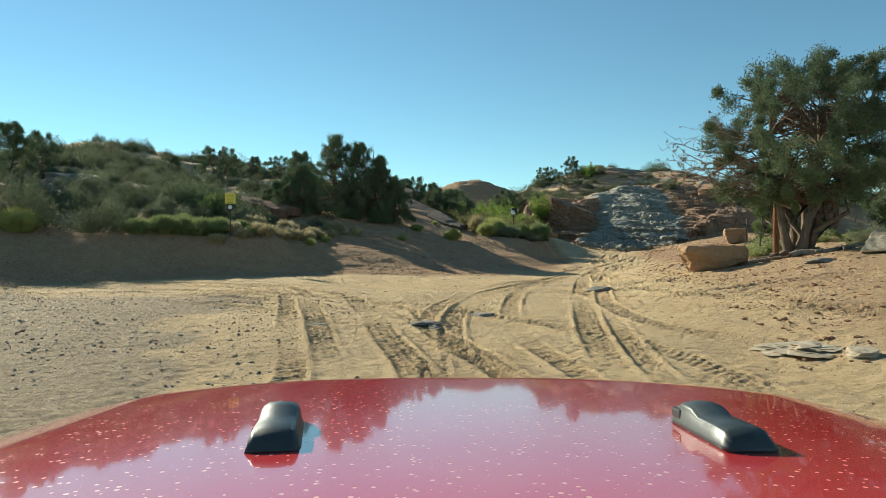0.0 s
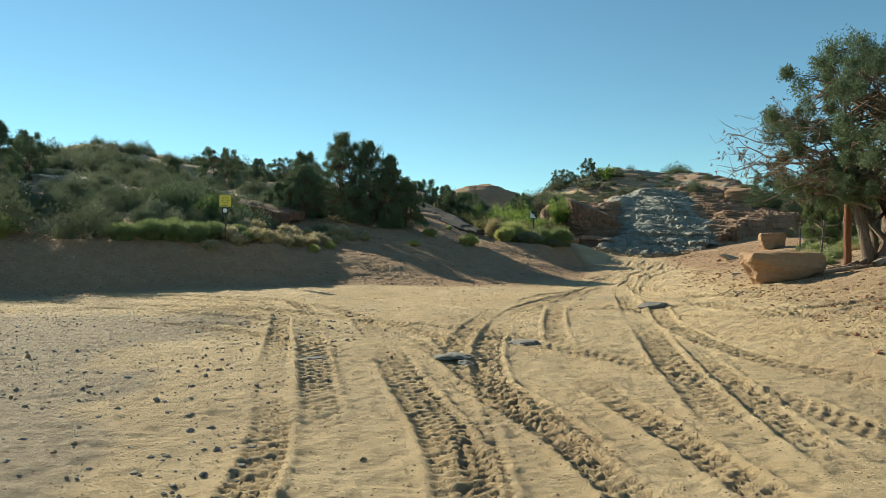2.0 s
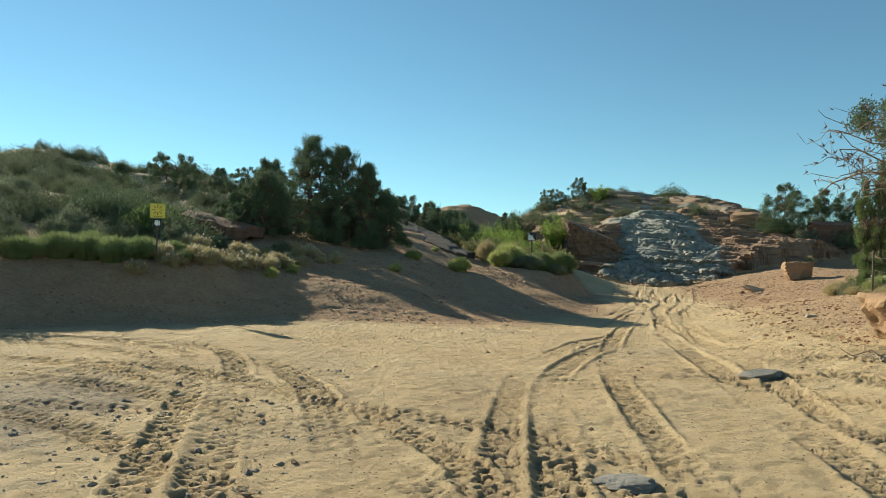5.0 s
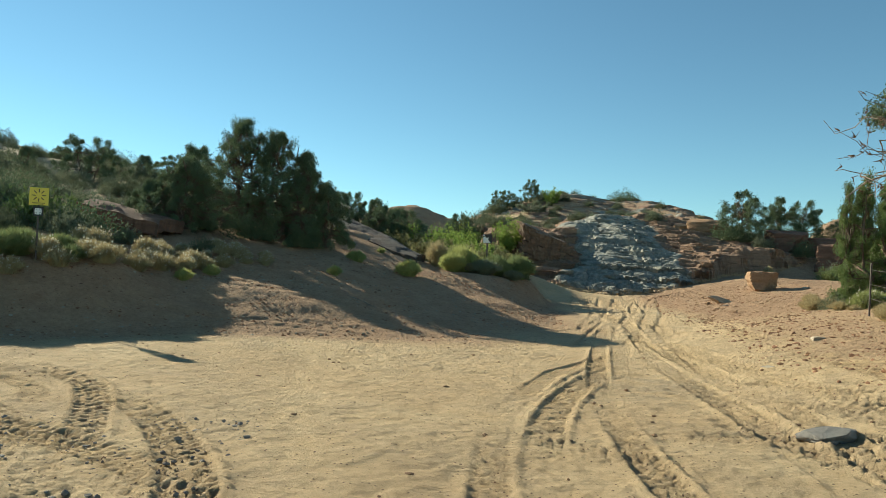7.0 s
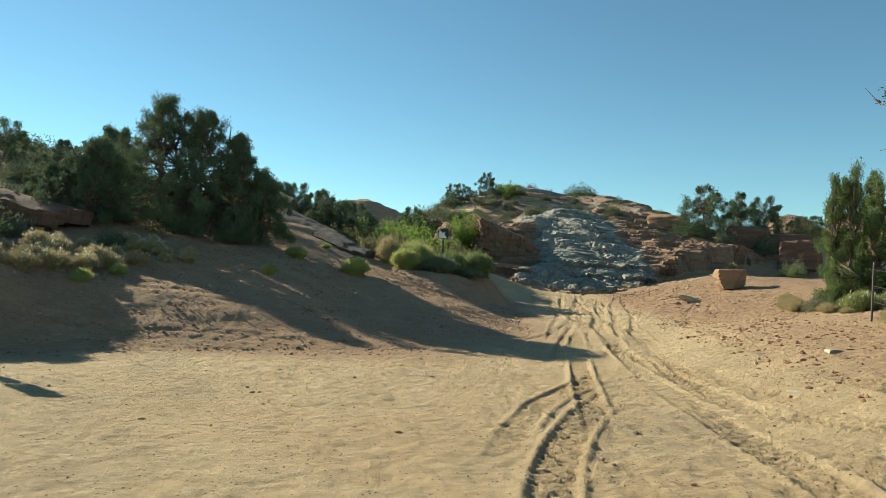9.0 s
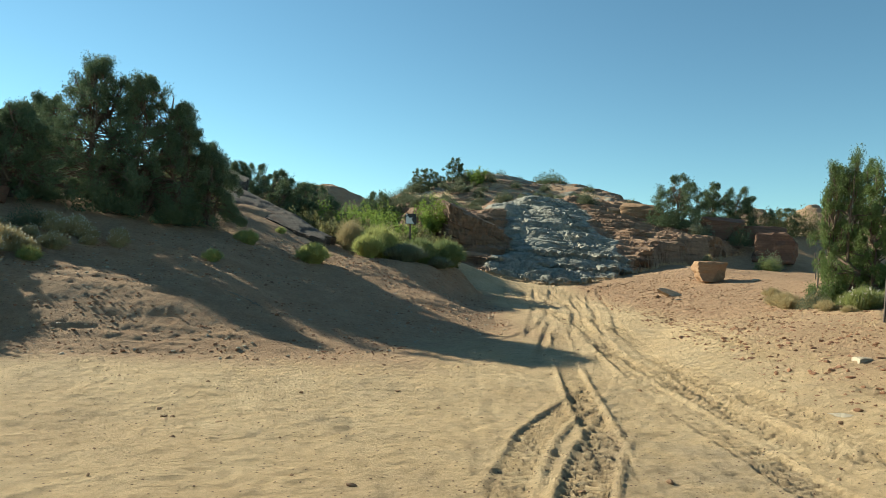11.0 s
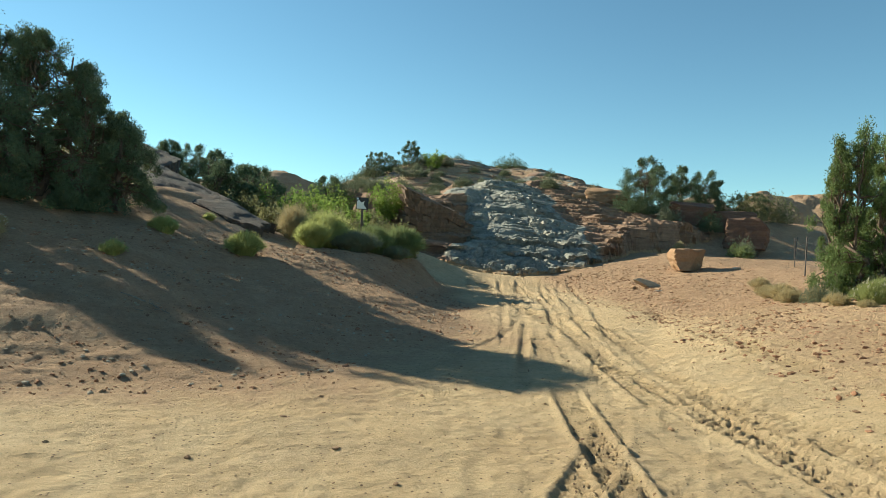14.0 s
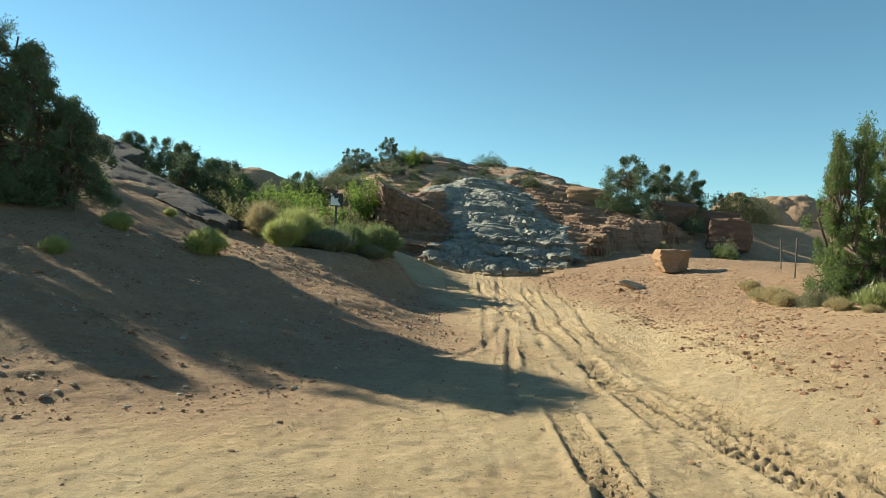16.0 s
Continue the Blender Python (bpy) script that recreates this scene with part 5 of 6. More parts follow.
for x, y, w in ((-11.0, 23.8, 0.9), (-15.1, 38.9, 1.7), (-14.7, 27.7, 1.3), (-15.3, 25.3, 1.7), (-9.0, 31.2, 1.3), (-11.3, 27.9, 1.1), (-17.2, 36, 1.6), (-19.8, 38.5, 1.7),
                (-13.0, 31.5, 1.3), (-18.6, 44.0, 1.9), (-22.0, 40.0, 1.7), (-14.0, 44.5, 1.6), (-6.0, 40.0, 1.5), (-25, 47, 2.0), (-28, 49, 2.0), (-12, 49, 1.8), (-8.3, 46, 1.6)):
    again(dark, x, y, w / 1.4, x * 57)
for x, y, w in ((14.0, 56.2, 1.4), (10.8, 58.0, 1.8), (15.8, 51.8, 0.9), (12.6, 57.6, 1.5), (16.4, 62.0, 1.8), (19.0, 62.5, 1.8), (13.3, 62.5, 1.6), (8.6, 55.0, 1.5), (9.6, 53.0, 1.3), (11.6, 54.2, 1.2), (9.0, 59.5, 1.6), (12.0, 60.5, 1.8), (15.0, 59.5, 1.6), (17.6, 58.0, 1.6), (20.0, 57.0, 1.5), (21.5, 60.0, 1.8), (7.4, 57.5, 1.5), (8.0, 62.0, 1.8), (14.6, 54.4, 1.0), (18.6, 54.6, 1.2), (22.5, 55.5, 1.6), (4.0, 50.0, 1.9), (5.2, 52.5, 2.0), (6.6, 55.0, 2.0), (3.2, 54.5, 1.9), (6.0, 59.0, 2.1), (7.8, 60.5, 2.0), (4.6, 57.6, 2.0), (9.4, 64.0, 2.2), (2.2, 52.0, 1.9), (6.6, 62.5, 2.2)):
    tagged(again(dark, x, y, (w if x < 9.5 else 0.55 * w) / 1.4, x * 57), "dark shrub on the slickrock's top", group="shrubs on the slickrock")
rng = np.random.default_rng(390)
for k in range(70):
    x, y = float(rng.uniform(2.5, 20)), float(rng.uniform(50, 67))
    tagged(again(dark if k % 3 else sage, x, y, float(rng.uniform(0.5, 1.0)), float(rng.uniform(0, 360))), "low dark shrub on the rise behind the slickrock", group="shrubs behind the slickrock")
rng = np.random.default_rng(400)
for k in range(210):
    x, y = float(rng.uniform(-34, -7)), float(rng.uniform(24, 52))
    if bank(np.array(x), np.array(y))[0] > 1.5 and not (-8.5 < x < 0 and y < 36):
        again(sage if k % 2 else dark, x, y, float(rng.uniform(0.35, 0.85)), float(rng.uniform(0, 360)))
rng = np.random.default_rng(420)
for k in range(130):
    x, y = float(rng.uniform(-18, -3.5)), float(rng.uniform(24.5, 37))
    if bank(np.array(x), np.array(y))[0] > 1.2 and not (-8.5 < x < -1.5 and 29.5 < y < 33):
        again(dark if k % 3 else sage, x, y, float(rng.uniform(0.45, 1.0)), float(rng.uniform(0, 360)))
rng = np.random.default_rng(430)
for k in range(70):
    x, y = float(rng.uniform(-27, -11)), float(rng.uniform(38, 53))
    again(sage if k % 2 else dark, x, y, float(rng.uniform(0.7, 1.35)), float(rng.uniform(0, 360)))
bush("shrub", -10.6, 28.2, 3.0, 1.1, 140, "wide dark green shrub on the hillside", M_JUNIPER, 3000, 0.08)
bush("shrub", -8.2, 27.0, 2.4, 0.9, 141, "wide dark green shrub above the bank", M_JUNIPER, 2600, 0.08)
bush("greasewood", -13.6, 22.0, 2.4, 1.35, 37, "big dark shrub with pale twigs on the bank", M_DARKSHRUB, 4200, 0.07)
bush("greasewood", -15.6, 22.6, 2.6, 1.7, 38, "big dark shrub at the bank's far end", M_DARKSHRUB, 4200, 0.07)
# added shrub: blocks the sun from the strip of bank below it
bush("greasewood", -11.4, 22.5, 2.2, 1.1, 145, "added dark shrub that shades the bank between grass and greasewood", M_DARKSHRUB, 3600, 0.07)
broom("rabbitbrush", -13.4, 21.4, 1.7, 0.75, 39, "green rabbitbrush on the bank's edge", M_RABBIT, 1400)
bush("shrub", -9.2, 27.4, 2.2, 0.8, 40, "wide dark green shrub behind the marker sign", M_JUNIPER_SUNLIT, 1800, 0.13)
mound = broom("rabbitbrush", -9.6, 23.2, 1.3, 0.62, 41, "grey-green rabbitbrush crowning the bank", M_MOUND, 1000, "rabbitbrush on the bank")
for x, y, w in ((-10.2, 22.6, 0.85), (-9.0, 23.5, 1.0), (-8.4, 23.5, 1.0), (-8.0, 24.1, 0.9), (-7.3, 24.4, 0.7), (-9.3, 24.2, 0.9), (-6.9, 24.0, 0.55)):
    again(mound, x, y, w, x * 91)
straw = broom("bunchgrass", -6.3, 24.2, 0.8, 0.42, 43, "dry bunchgrass with pale seed heads on the bank", M_STRAW, 500, "bunchgrass on the bank", "grass", 0.005, seeds=70)
for x, y, w in ((-6.7, 24.4, 1.0), (-5.9, 24.9, 0.9), (-5.6, 25.6, 1.0), (-5.2, 26.2, 0.9), (-4.9, 26.9, 0.8), (-5.3, 27.0, 0.9), (-7.7, 23.2, 0.8), (-7.0, 23.7, 0.9), (-4.6, 27.6, 0.8), (-6.0, 25.6, 0.9)):
    again(straw, x, y, w, x * 83)
rng = np.random.default_rng(330)
for k in range(30):
    u = float(rng.uniform(0, 1))
    x, y = -7.6 + 3.6 * u + float(rng.normal(0, 0.35)), 24.6 + 3.6 * u + float(rng.normal(0.5, 0.6))
    again(straw, x, y, float(rng.uniform(0.4, 0.95)), float(rng.uniform(0, 360)), tall=float(rng.uniform(0.8, 1.6)))
tuft = broom("grass_tuft", -1.12, 30.6, 0.55, 0.36, 45, "yellow-green grass tuft on the bank", M_RABBIT, 500, "grass tufts on the bank", "grass", 0.005)
for x, y, w in ((-1.3, 30.9, 0.8), (-2.0, 33.9, 0.9), (-1.7, 28.1, 0.8), (-5.0, 25.4, 0.8), (-4.6, 26.4, 0.8), (-0.4, 33.0, 0.6)):
    again(tuft, x, y, w, x * 83)
broom("rabbitbrush", 0.45, 30.2, 0.78, 0.5, 47, "round yellow-green rabbitbrush on the bank", M_RABBIT, 1000, "rabbitbrush by the marker")
broom("rabbitbrush", 2.1, 33.0, 1.0, 0.65, 49, "yellow-green rabbitbrush below the marker post", M_RABBIT, 1000, "rabbitbrush by the marker")
broom("rabbitbrush", 2.5, 34.0, 1.6, 0.95, 51, "tall rabbitbrush beside the marker post", M_RABBIT, 1200, "rabbitbrush by the marker")
broom("sage", 3.3, 33.6, 1.4, 0.55, 53, "grey-green sage at the bank's corner", M_SAGE, 1500, "rabbitbrush by the marker")
broom("sage", 4.5, 34.2, 1.0, 0.35, 54, "dry grey sage at the bank's corner", M_SAGE, 1300, "rabbitbrush by the marker")
broom("dry_shrub", 1.7, 34.3, 1.0, 0.95, 55, "dry brown shrub beside the rabbitbrush", M_STRAW, 700, width=0.004)
broom("sage", 4.9, 35.0, 1.3, 0.85, 154, "tall grey-green sage on the bank's nose", M_MOUND, 1700, "rabbitbrush by the marker")
broom("sage", 3.9, 34.4, 1.3, 0.8, 155, "grey sage between the marker and the bank's nose", M_MOUND, 1700, "rabbitbrush by the marker")
bush("shrub", 5.1, 36.2, 1.3, 1.0, 56, "dark green shrub where the bank ends", M_OAK, 1300, 0.10)
bush("shrub", 4.4, 37.6, 1.5, 1.1, 57, "dark green shrub beside the rock fin", M_OAK, 1500, 0.10)
leafy(3.5, 39.0, 1.9, 2.2, 61, "bright green leafy shrub in the gully", M_ASH, 22, 110, group="green shrubs in the gully")
leafy(2.6, 41.0, 2.3, 2.4, 62, "bright green leafy shrub in the gully", M_ASH, 22, 110, group="green shrubs in the gully")
leafy(4.6, 40.6, 1.2, 1.6, 63, "bright green leafy shrub by the rock fin", M_ASH, 18, 110, group="green shrubs in the gully")
leafy(1.6, 37.6, 1.5, 2.2, 64, "olive brown oak brush in the gully", M_OAK, 22, 110, group="green shrubs in the gully")
leafy(3.0, 37.0, 1.5, 2.0, 65, "olive brown oak brush behind the marker", M_OAK, 22, 110, group="green shrubs in the gully")
leafy(5.0, 39.2, 1.1, 1.4, 166, "olive oak brush at the rock fin's foot", M_OAK, 16, 110, group="green shrubs in the gully")
leafy(5.2, 41.4, 1.3, 1.6, 167, "olive oak brush against the rock fin", M_OAK, 16, 110, group="green shrubs in the gully")
leafy(4.9, 40.9, 1.2, 1.7, 171, "olive oak brush on the sand ramp's edge", M_OAK, 22, 120, group="green shrubs in the gully")
leafy(5.1, 42.4, 1.6, 1.8, 172, "bright green leafy shrub before the rock fin", M_ASH, 24, 120, group="green shrubs in the gully")
leafy(6.3, 43.4, 1.3, 1.2, 173, "bright green leafy shrub against the rock fin", M_ASH, 20, 120, group="green shrubs in the gully")
leafy(6.6, 45.2, 2.3, 2.0, 174, "tall green shrub rising behind the rock fin", M_ASH, 22, 120, group="green shrubs in the gully")
leafy(3.4, 38.2, 1.7, 2.0, 175, "olive brown oak brush beside the green shrubs", M_OAK, 22, 120, group="green shrubs in the gully")
leafy(0.4, 40.0, 1.5, 2.4, 66, "olive oak brush beside the slab", M_OAK, 22, 110, group="green shrubs in the gully")
leafy(4.2, 45.4, 2.6, 2.4, 168, "tall bright green shrub behind the rock fin", M_ASH, 26, 130, group="green shrubs in the gully")
leafy(2.7, 45.8, 2.4, 2.4, 169, "bright green leafy shrub high in the gully", M_ASH, 26, 130, group="green shrubs in the gully")
leafy(5.4, 46.2, 2.6, 2.0, 170, "bright green leafy shrub beside the rock fin's back", M_ASH, 24, 130, group="green shrubs in the gully")
leafy(1.4, 43.0, 2.5, 2.6, 161, "bright green leafy shrub deep in the gully", M_ASH, 22, 120, group="green shrubs in the gully")
leafy(3.2, 43.4, 2.5, 2.6, 162, "tall bright green shrub deep in the gully", M_ASH, 24, 120, group="green shrubs in the gully")
leafy(4.5, 41.8, 1.4, 1.8, 163, "bright green shrub beside the rock fin", M_ASH, 22, 120, group="green shrubs in the gully")
leafy(0.0, 42.6, 2.0, 2.4, 164, "olive oak brush above the slab", M_OAK, 22, 110, group="green shrubs in the gully")
leafy(2.2, 39.2, 1.9, 2.2, 165, "olive oak brush among the green shrubs", M_OAK, 24, 120, group="green shrubs in the gully")
bush("shrub", -3.0, 34.6, 1.9, 1.1, 190, "olive shrub above the grass tufts", M_OAK, 1500, 0.09)
bush("shrub", -4.0, 36.2, 2.0, 1.2, 191, "olive shrub beside the upper slab", M_OAK, 1500, 0.09)
leafy(13.5, 62.5, 1.7, 1.8, 67, "bright green leafy shrub on the hump's top", M_ASH, 16, 90)
leafy(11.4, 60.5, 1.0, 2.8, 68, "low green shrub on the hump's top", M_SAGE, 20, 90)
broom("grass_tuft", 19.4, 41.9, 0.5, 0.6, 69, "dry yellow grass tuft on the rock", M_STRAW, 400, category="grass")
# grass along the fence
green = broom("grass_tuft", 12.9, 25.9, 0.9, 0.35, 71, "green grass tuft along the fence", M_GRASS, 600, "grass along the fence", "grass", 0.005, seeds=20)
rng = np.random.default_rng(500)
for k in range(40):
    t = float(rng.uniform(0.32, 1.15))
    again(green, 11.2 + 3.4 * t + float(rng.normal(0, 0.35)), 26.6 - 1.6 * t + float(rng.normal(0, 0.5)), float(rng.uniform(0.4, 1.0)), float(rng.uniform(0, 360)), tall=float(rng.uniform(0.9, 1.8)))
pale = broom("grass_tuft", 12.7, 28.6, 0.8, 0.45, 73, "straw-yellow grass tuft at the slope's foot", M_STRAW, 500, "straw along the fence", "grass", 0.005)
for x, y, w in ((12.3, 28.0, 0.8), (13.2, 29.5, 0.8), (13.7, 30.2, 0.8), (12.5, 27.4, 0.8), (14.6, 31.5, 0.8), (9.9, 22.0, 0.8), (10.3, 22.6, 0.9)):
    again(pale, x, y, w, x * 67)
rng = np.random.default_rng(520)
for k in range(16):
    t = float(rng.uniform(0.2, 1.1))
    again(pale, 11.2 + 3.4 * t + float(rng.normal(0, 0.3)), 26.3 - 1.6 * t + float(rng.normal(0, 0.4)), float(rng.uniform(0.4, 0.8)), float(rng.uniform(0, 360)))
for x, y, w in ((9.4, 20.5, 1.0), (9.9, 21.3, 1.1), (10.7, 22.0, 1.1), (9.2, 19.8, 0.8)):
    again(green, x, y, w, x * 67)
for x, y, w in ((13.0, 18.0, 1.5), (13.8, 19.2, 1.6), (14.6, 17.6, 1.5), (12.4, 19.6, 1.3), (15.5, 19.5, 1.6), (12.2, 16.8, 1.2)):
    tagged(again(sage, x, y, w / 1.2, x * 57), "grey-green shrub behind the juniper", group="shrubs behind the juniper")


# ---- fence ----
def wooden_post(x, y, high, thick, label):
    bm = bmesh.new()
    bmesh.ops.create_cone(bm, cap_ends=True, segments=10, radius1=thick / 2, radius2=thick * 0.46, depth=high, matrix=Matrix.Translation((0, 0, high / 2)))
    bmesh.ops.bevel(bm, geom=[e for e in bm.edges if all(v.co.z > high - 0.01 for v in e.verts)], offset=0.012, segments=2, affect="EDGES")
    bmesh.ops.subdivide_edges(bm, edges=[e for e in bm.edges if abs(e.verts[0].co.z - e.verts[1].co.z) > high * 0.5], cuts=8)
    for v in bm.verts:
        v.co += 0.012 * Vector((noise.noise(v.co * 5), noise.noise(v.co * 5 + Vector((3, 1, 2))), 0))
    ob = part("fence_post", bm, M_POST, None, label, True)
    ob.matrix_world = pose(x, y, float(surface(x, y)) - 0.1, 1.5, -1.5, 20)
    return tagged(ob, category="fence post")


def steel_post(x, y, high, tilt=0.0):
    post = thing("fence_post", x, y, float(surface(x, y)) - 0.1, "thin rusty steel fence post", "fence post", "steel fence posts")
    post.matrix_world = pose(x, y, float(surface(x, y)) - 0.1, 0, tilt, 10)
    bm = bmesh.new()
    box(bm, 0, 0, high / 2, 0.045, 0.008, high, 0.002)
    box(bm, 0, 0.016, high / 2, 0.008, 0.028, high, 0.002)
    for k in range(int(high / 0.12)):
        box(bm, 0, -0.008, 0.2 + 0.11 * k, 0.014, 0.012, 0.03)
    part("shaft", bm, M_STEEL, post)
    bm = bmesh.new()
    box(bm, 0, 0, high - 0.03, 0.05, 0.03, 0.06, 0.004)
    part("cap", bm, M_STEEL, post, "faded steel tip")
    return post


wooden_post(9.15, 18.6, 1.55, 0.17, "thick rust-brown wooden fence post under the juniper")
POSTS = [(9.15, 18.6, 1.3, 0), (9.75, 20.9, 1.25, 6), (10.45, 23.4, 1.3, 3), (13.2, 25.9, 1.2, 2), (15.6, 28.6, 1.25, -2), (16.9, 32.2, 1.3, 2), (20.4, 36.2, 1.2, -4), (24.6, 40.6, 1.2, 10)]
for x, y, high, tilt in POSTS[1:]:
    steel_post(x, y, high, tilt)


def fence_wire(height, seed):
    rng = np.random.default_rng(seed)
    wire = Tubes()
    for (ax, ay, ah, _), (bx, by, bh, _) in zip(POSTS, POSTS[1:]):
        a = (ax, ay, float(surface(ax, ay)) + height)
        b = (bx, by, float(surface(bx, by)) + height)
        wire.run(bent(rng, a, b, 9, 0.002, -0.03), np.full(9, 0.004), 4)
    verts, faces = wire.arrays()
    tagged(mesh_part("fence_wire", verts, faces, M_STEEL, None, "slack rusty barbed wire strung between posts"), category="wire", group="fence wires")


for level in (0.4, 0.72, 1.05):
    fence_wire(level, int(level * 100))


def fallen_branch(x, y, points, thick, seed, label):
    rng = np.random.default_rng(seed)
    wood = Tubes()
    line = np.array([bent(rng, a, b, 5, 0.05) for a, b in zip(points, points[1:])]).reshape(-1, 3)
    line[:, 2] += land(line[:, 0] + x, line[:, 1] + y) + thick * 0.7
    wood.run(line, np.linspace(thick, thick * 0.4, len(line)), 7)
    for _ in range(5):
        a = line[rng.integers(2, len(line))]
        wood.run(bent(rng, a, a + np.array([*rng.normal(0, 0.3, 2), 0.06]), 5, 0.1), np.linspace(thick * 0.4, 0.005, 5), 4)
    verts, faces = wood.arrays()
    ob = mesh_part("fallen_branch", verts, faces, M_DEADWOOD, None, label, True)
    ob.location = (x, y, 0)
    tagged(ob, category="branch")


fallen_branch(8.0, 16.4, [(-0.7, 0.2, 0), (0.2, 0, 0), (1.0, -0.3, 0)], 0.05, 1, "bleached dead branch at the juniper's foot")
fallen_branch(8.9, 16.2, [(-0.6, 0, 0), (0.6, -0.1, 0), (1.8, -0.5, 0)], 0.08, 2, "grey fallen limb beside the juniper")
fallen_branch(7.6, 17.3, [(-0.5, 0, 0), (0.5, 0.1, 0), (1.2, 0, 0)], 0.05, 3, "dark fallen limb behind the boulder")
fallen_branch(5.0, 15.0, [(0, 0, 0), (0.15, 0.3, 0), (0.2, 0.6, 0)], 0.02, 4, "short pale stick lying on the sand")
fallen_branch(-0.9, 25.9, [(-0.35, 0.2, 0), (0.1, 0, 0), (0.35, -0.25, 0)], 0.018, 5, "thin dark stick on the shaded bank")


# ---- signs ----
def plate(bm, w, h, t, y=0.0, z=0.0, x=0.0):
    box(bm, x, y, z, w, t, h, min(0.004, t * 0.3))


def marker_sign():
    """Yellow square with a sun shape over a small white square, on a thin dark post."""
    x, y = -7.45, 23.7
    base = float(surface(x, y))
    sign = thing("marker_sign", x, y, base, "small yellow marker sign with a white square below it", "sign", turn=6)
    bm = bmesh.new()
    box(bm, 0, 0.012, 0.6, 0.035, 0.012, 1.6, 0.003)
    part("post", bm, M_BROWNSIGN, sign, "dark thin post")
    bm = bmesh.new()
    plate(bm, 0.36, 0.36, 0.008, 0, 1.29)
    face = part("yellow_panel", bm, M_YELLOW, sign, "yellow square panel")
    bm = bmesh.new()
    for k in range(8):
        a = k * math.pi / 4
        m = Matrix.Translation((0.095 * math.cos(a), -0.008, 1.31 + 0.095 * math.sin(a))) @ Matrix.Rotation(-a, 4, "Y") @ Matrix.Diagonal((0.07, 0.004, 0.016, 1))
        bmesh.ops.create_cube(bm, size=1.0, matrix=m)
    part("sun_rays", bm, M_BLACK, face, "dark rays of a sun shape")
    bm = bmesh.new()
    for k in range(2):
        box(bm, 0, -0.008, 1.155 - 0.022 * k, 0.24 - 0.06 * k, 0.004, 0.010)
    part("print", bm, M_BLACK, face)
    bm = bmesh.new()
    plate(bm, 0.19, 0.19, 0.008, 0, 0.985)
    low = part("small_panel", bm, M_BLACK, sign, "black square panel")
    bm = bmesh.new()
    for a, b, w, h in ((0, 0, 0.05, 0.13), (0, 0, 0.13, 0.05), (0.045, 0.045, 0.03, 0.03), (-0.045, -0.045, 0.03, 0.03), (-0.045, 0.045, 0.03, 0.03), (0.045, -0.045, 0.03, 0.03)):
        box(bm, a, -0.0065 - 0.001 * (w > 0.1), 0.985 + b, w, 0.004, h)
    part("pictogram", bm, M_WHITE, low, "white blocky pictogram")


marker_sign()


def trail_marker():
    """A slim dark post with a square black and white panel."""
    x, y = 3.6, 34.5
    base = float(surface(x, y))
    sign = thing("trail_marker", x, y, base, "dark slim trail marker with a black and white square", "sign", turn=-14)
    bm = bmesh.new()
    box(bm, 0, 0.02, 0.72, 0.06, 0.02, 1.55, 0.004)
    part("post", bm, M_BROWNSIGN, sign, "dark slim post")
    bm = bmesh.new()
    plate(bm, 0.34, 0.34, 0.01, 0, 1.42)
    face = part("panel", bm, M_BLACK, sign, "black square panel")
    bm = bmesh.new()
    corners = [(-0.15, -0.15), (0.12, -0.15), (0.03, -0.02), (0.06, 0.06), (-0.04, 0.02), (-0.09, 0.10), (-0.15, 0.06)]
    back = [bm.verts.new((a, -0.006, 1.42 + b)) for a, b in corners]
    front = [bm.verts.new((a, -0.010, 1.42 + b)) for a, b in corners]
    bm.faces.new(front)
    bm.faces.new(back[::-1])
    for k in range(len(corners)):
        j = (k + 1) % len(corners)
        bm.faces.new((back[k], back[j], front[j], front[k]))
    box(bm, -0.135, -0.008, 1.42 + 0.13, 0.05, 0.004, 0.05)
    bmesh.ops.recalc_face_normals(bm, faces=bm.faces)
    part("pictogram", bm, M_WHITE, face, "white mountain-like shape")
    return sign


trail_marker()


# ---- the vehicle's front, where it stands when the drive begins ----
def hood_shape(u, v):
    """The hood's top: u from one side to the other, v from the windscreen to the lip."""
    rear, front = 0.62, 2.19 - 0.30 * abs(u) ** 2.6
    y = rear + (front - rear) * v
    x = 0.07 + u * (1.13 - 0.05 * v)
    z = 1.6 - 0.335 - 0.082 * (y - 0.6) / 1.6 - 0.038 * abs(u) ** 3.0 - 0.03 * max(0.0, abs(u) - 0.86) * 4
    return x, y, z


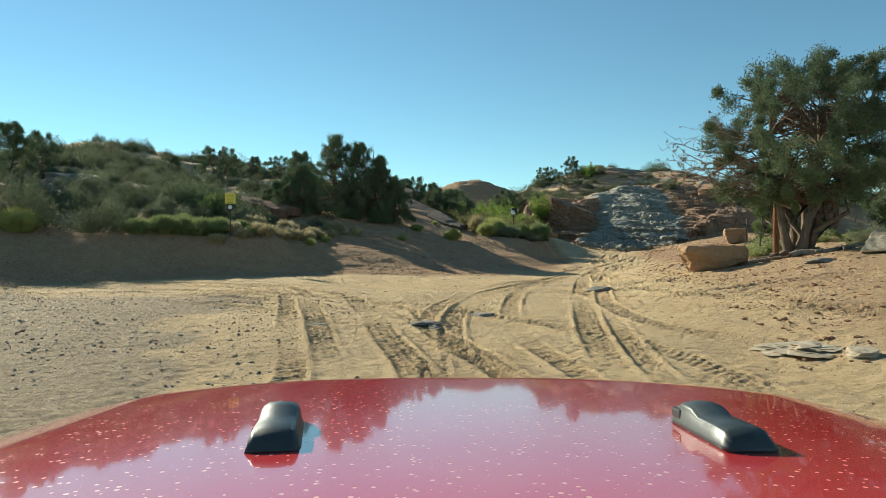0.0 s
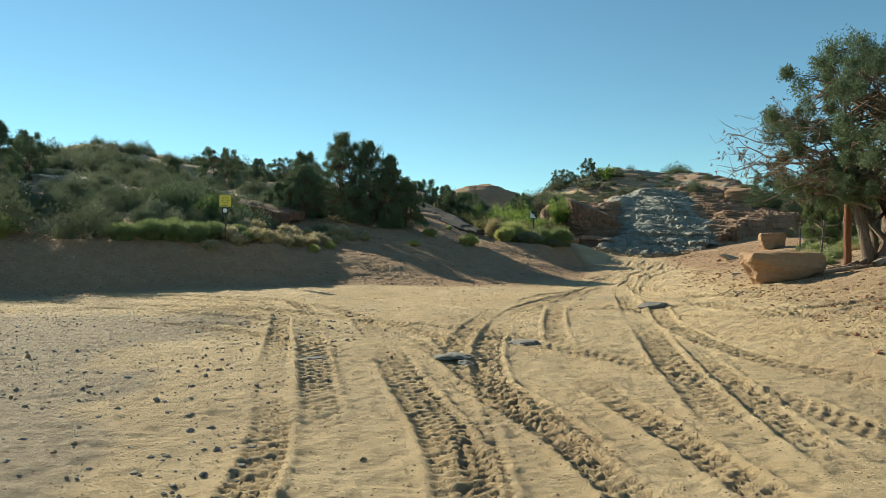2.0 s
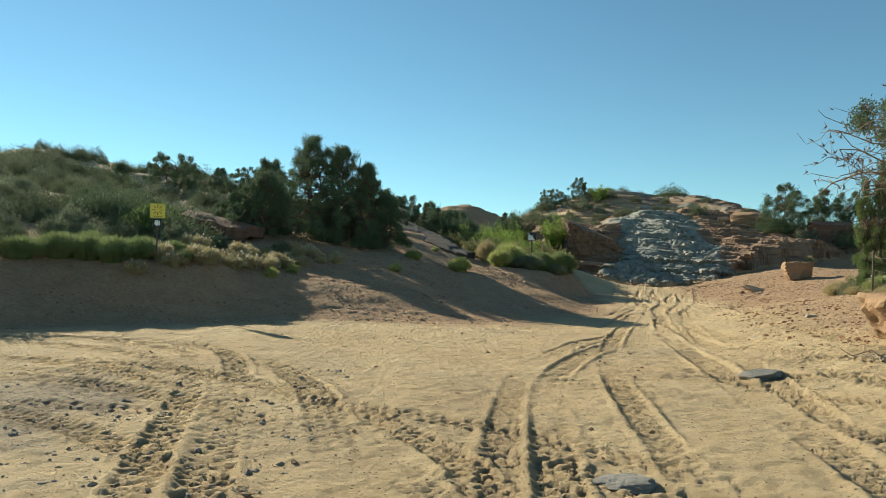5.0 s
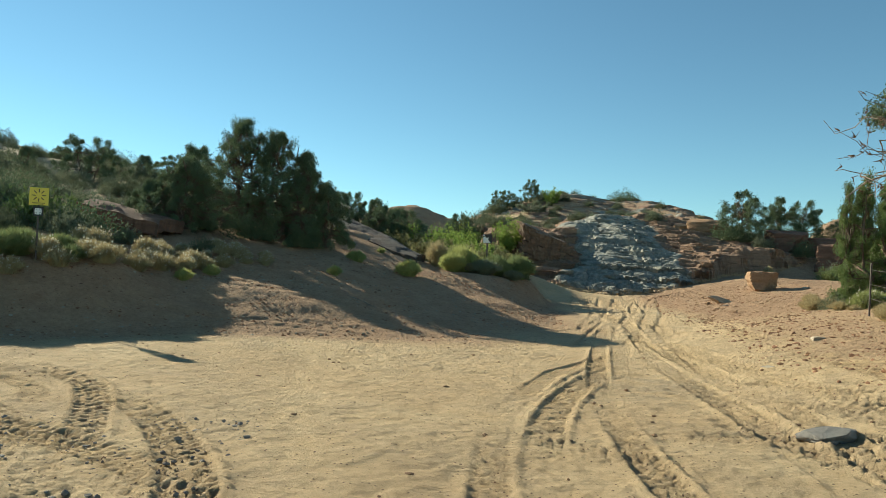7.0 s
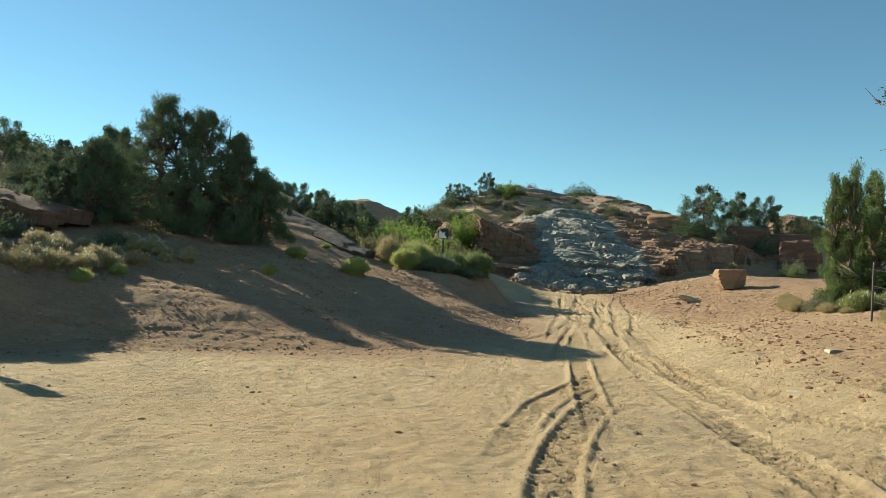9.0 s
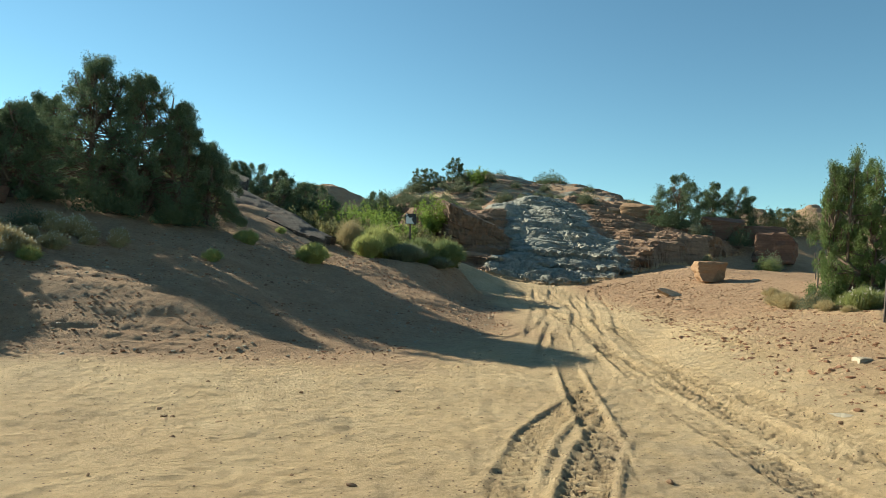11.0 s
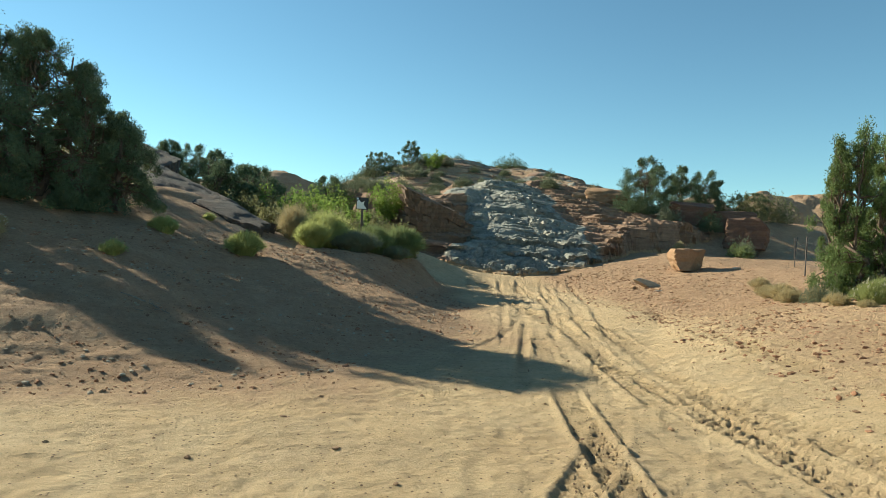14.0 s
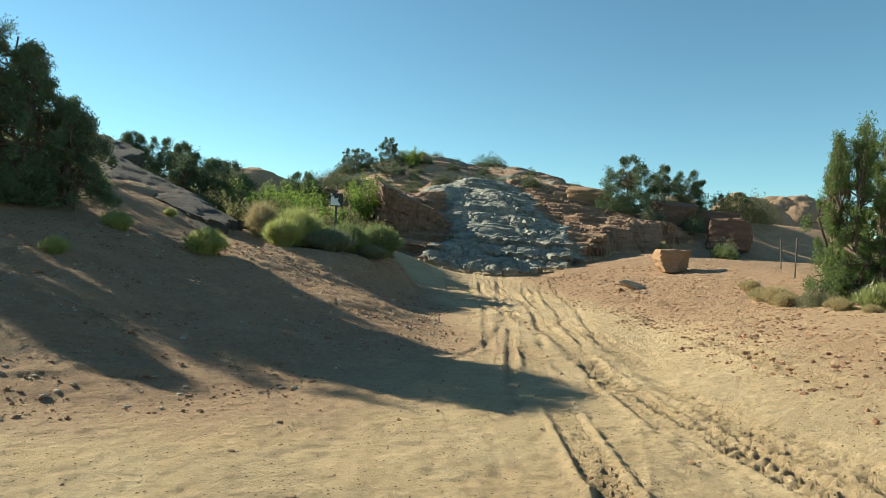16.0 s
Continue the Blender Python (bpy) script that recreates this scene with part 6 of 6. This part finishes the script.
def vehicle():
    ground_z = float(land(0.1, 1.4))
    car = thing("off_road_vehicle", 0, 0, 0, "dusty red off-road vehicle, its hood spotted with dust", "vehicle")
    nu, nv = 57, 36
    verts, faces = [], []
    for j in range(nv + 5):
        for i in range(nu):
            u = -1 + 2 * i / (nu - 1)
            v = min(1.0, j / (nv - 1))
            x, y, z = hood_shape(u, v)
            k = max(0, j - (nv - 1))
            a = k / 5 * 1.45
            y += 0.045 * math.sin(a)
            z -= 0.045 * (1 - math.cos(a)) + (0.05 * (k - 3) if k > 3 else 0)
            verts.append((x, y, z))
    for j in range(nv + 4):
        for i in range(nu - 1):
            a = j * nu + i
            faces.append((a, a + 1, a + nu + 1, a + nu))
    hood = mesh_part("hood", verts, faces, M_PAINT, car, "glossy red hood with dried dust spots", True)
    hood.modifiers.new("thickness", "SOLIDIFY").thickness = 0.012
    bm = bmesh.new()
    box(bm, 0.11, 1.15, ground_z + 0.72, 1.86, 1.1, 0.62, 0.05)
    part("body", bm, M_PAINT, car, "red front body")
    bm = bmesh.new()
    box(bm, 0.11, 1.82, ground_z + 0.78, 1.2, 0.16, 0.5, 0.03)
    grille = part("grille", bm, M_PLASTIC, car, "black grille")
    for k in range(7):
        bm = bmesh.new()
        box(bm, 0.11 - 0.42 + 0.14 * k, 1.91, ground_z + 0.78, 0.075, 0.04, 0.36, 0.012)
        part("slot", bm, M_STEEL, grille)
    bm = bmesh.new()
    box(bm, 0.11, 1.96, ground_z + 0.45, 1.8, 0.16, 0.18, 0.04)
    part("bumper", bm, M_PLASTIC, car, "black front bumper")
    for side in (-1, 1):
        bm = bmesh.new()
        turned = Matrix.Translation((0.11 + side * 0.72, 1.25, ground_z + 0.38)) @ Matrix.Rotation(radians(90), 4, "Y")
        bmesh.ops.create_cone(bm, cap_ends=True, segments=36, radius1=0.39, radius2=0.39, depth=0.26, matrix=turned)
        bmesh.ops.bevel(bm, geom=[e for e in bm.edges if len(e.link_faces) == 2 and e.calc_face_angle() > 1], offset=0.04, segments=3, affect="EDGES")
        wheel = part("tyre", bm, M_RUBBER, car, "black knobbly tyre", True)
        bm = bmesh.new()
        bmesh.ops.create_cone(bm, cap_ends=True, segments=28, radius1=0.23, radius2=0.21, depth=0.275, matrix=turned)
        part("rim", bm, M_RIM, wheel, "grey alloy rim")
    for cx, turn in ((-0.355, 9.0), (0.55, 3.0)):
        hood_vent(car, cx, turn)


def hood_vent(car, cx, turn):
    """A black plastic hood bump: a low wedge with a raised back, and black blocks for the dark mouth in front."""
    # stations from the mouth to the tail: place, half width, height, shoulder
    stations = [(0.0, 0.044, 0.020), (0.02, 0.046, 0.040), (0.06, 0.048, 0.050), (0.11, 0.049, 0.049), (0.15, 0.050, 0.036), (0.23, 0.052, 0.036), (0.29, 0.053, 0.034), (0.33, 0.050, 0.012)]
    bm = bmesh.new()
    rings = []
    for y, w, h in stations:
        outline = [(-w - 0.006, -0.004), (-w, 0.006), (-w * 0.92, h * 0.75), (-w * 0.72, h), (0, h * 1.06), (w * 0.72, h), (w * 0.92, h * 0.75), (w, 0.006), (w + 0.006, -0.004)]
        rings.append([bm.verts.new((a, -y, b)) for a, b in outline])
    for a, b in zip(rings, rings[1:]):
        for k in range(len(a) - 1):
            bm.faces.new((a[k], a[k + 1], b[k + 1], b[k]))
        bm.faces.new((a[-1], a[0], b[0], b[-1]))
    bm.faces.new(rings[0])
    bm.faces.new(rings[-1][::-1])
    bmesh.ops.recalc_face_normals(bm, faces=bm.faces)
    bmesh.ops.bevel(bm, geom=[e for e in bm.edges if e.calc_face_angle(0) > 0.5], offset=0.004, segments=2, affect="EDGES")
    ob = part("hood_vent", bm, M_PLASTIC, car, "matt black plastic hood vent", True)
    u = (cx - 0.11) / 1.0
    front, back = hood_shape(u, 0.58), hood_shape(u, 0.32)
    slope = math.degrees(math.atan2(front[2] - back[2], front[1] - back[1]))
    # no real opening: solid black blocks give the mouth's inner darkness
    bm = bmesh.new()
    box(bm, -0.040, -0.035, 0.023, 0.018, 0.05, 0.02, 0.004)
    box(bm, 0, -0.003, 0.02, 0.06, 0.012, 0.022, 0.004)
    mouth = part("mouth", bm, M_BLACK, ob, "black blocks for the mouth's inner shade")
    ob.matrix_world = pose(cx, front[1], front[2] + 0.003, slope, 0, turn) @ Matrix.Diagonal((0.9, 0.86, 1.0, 1))


vehicle()
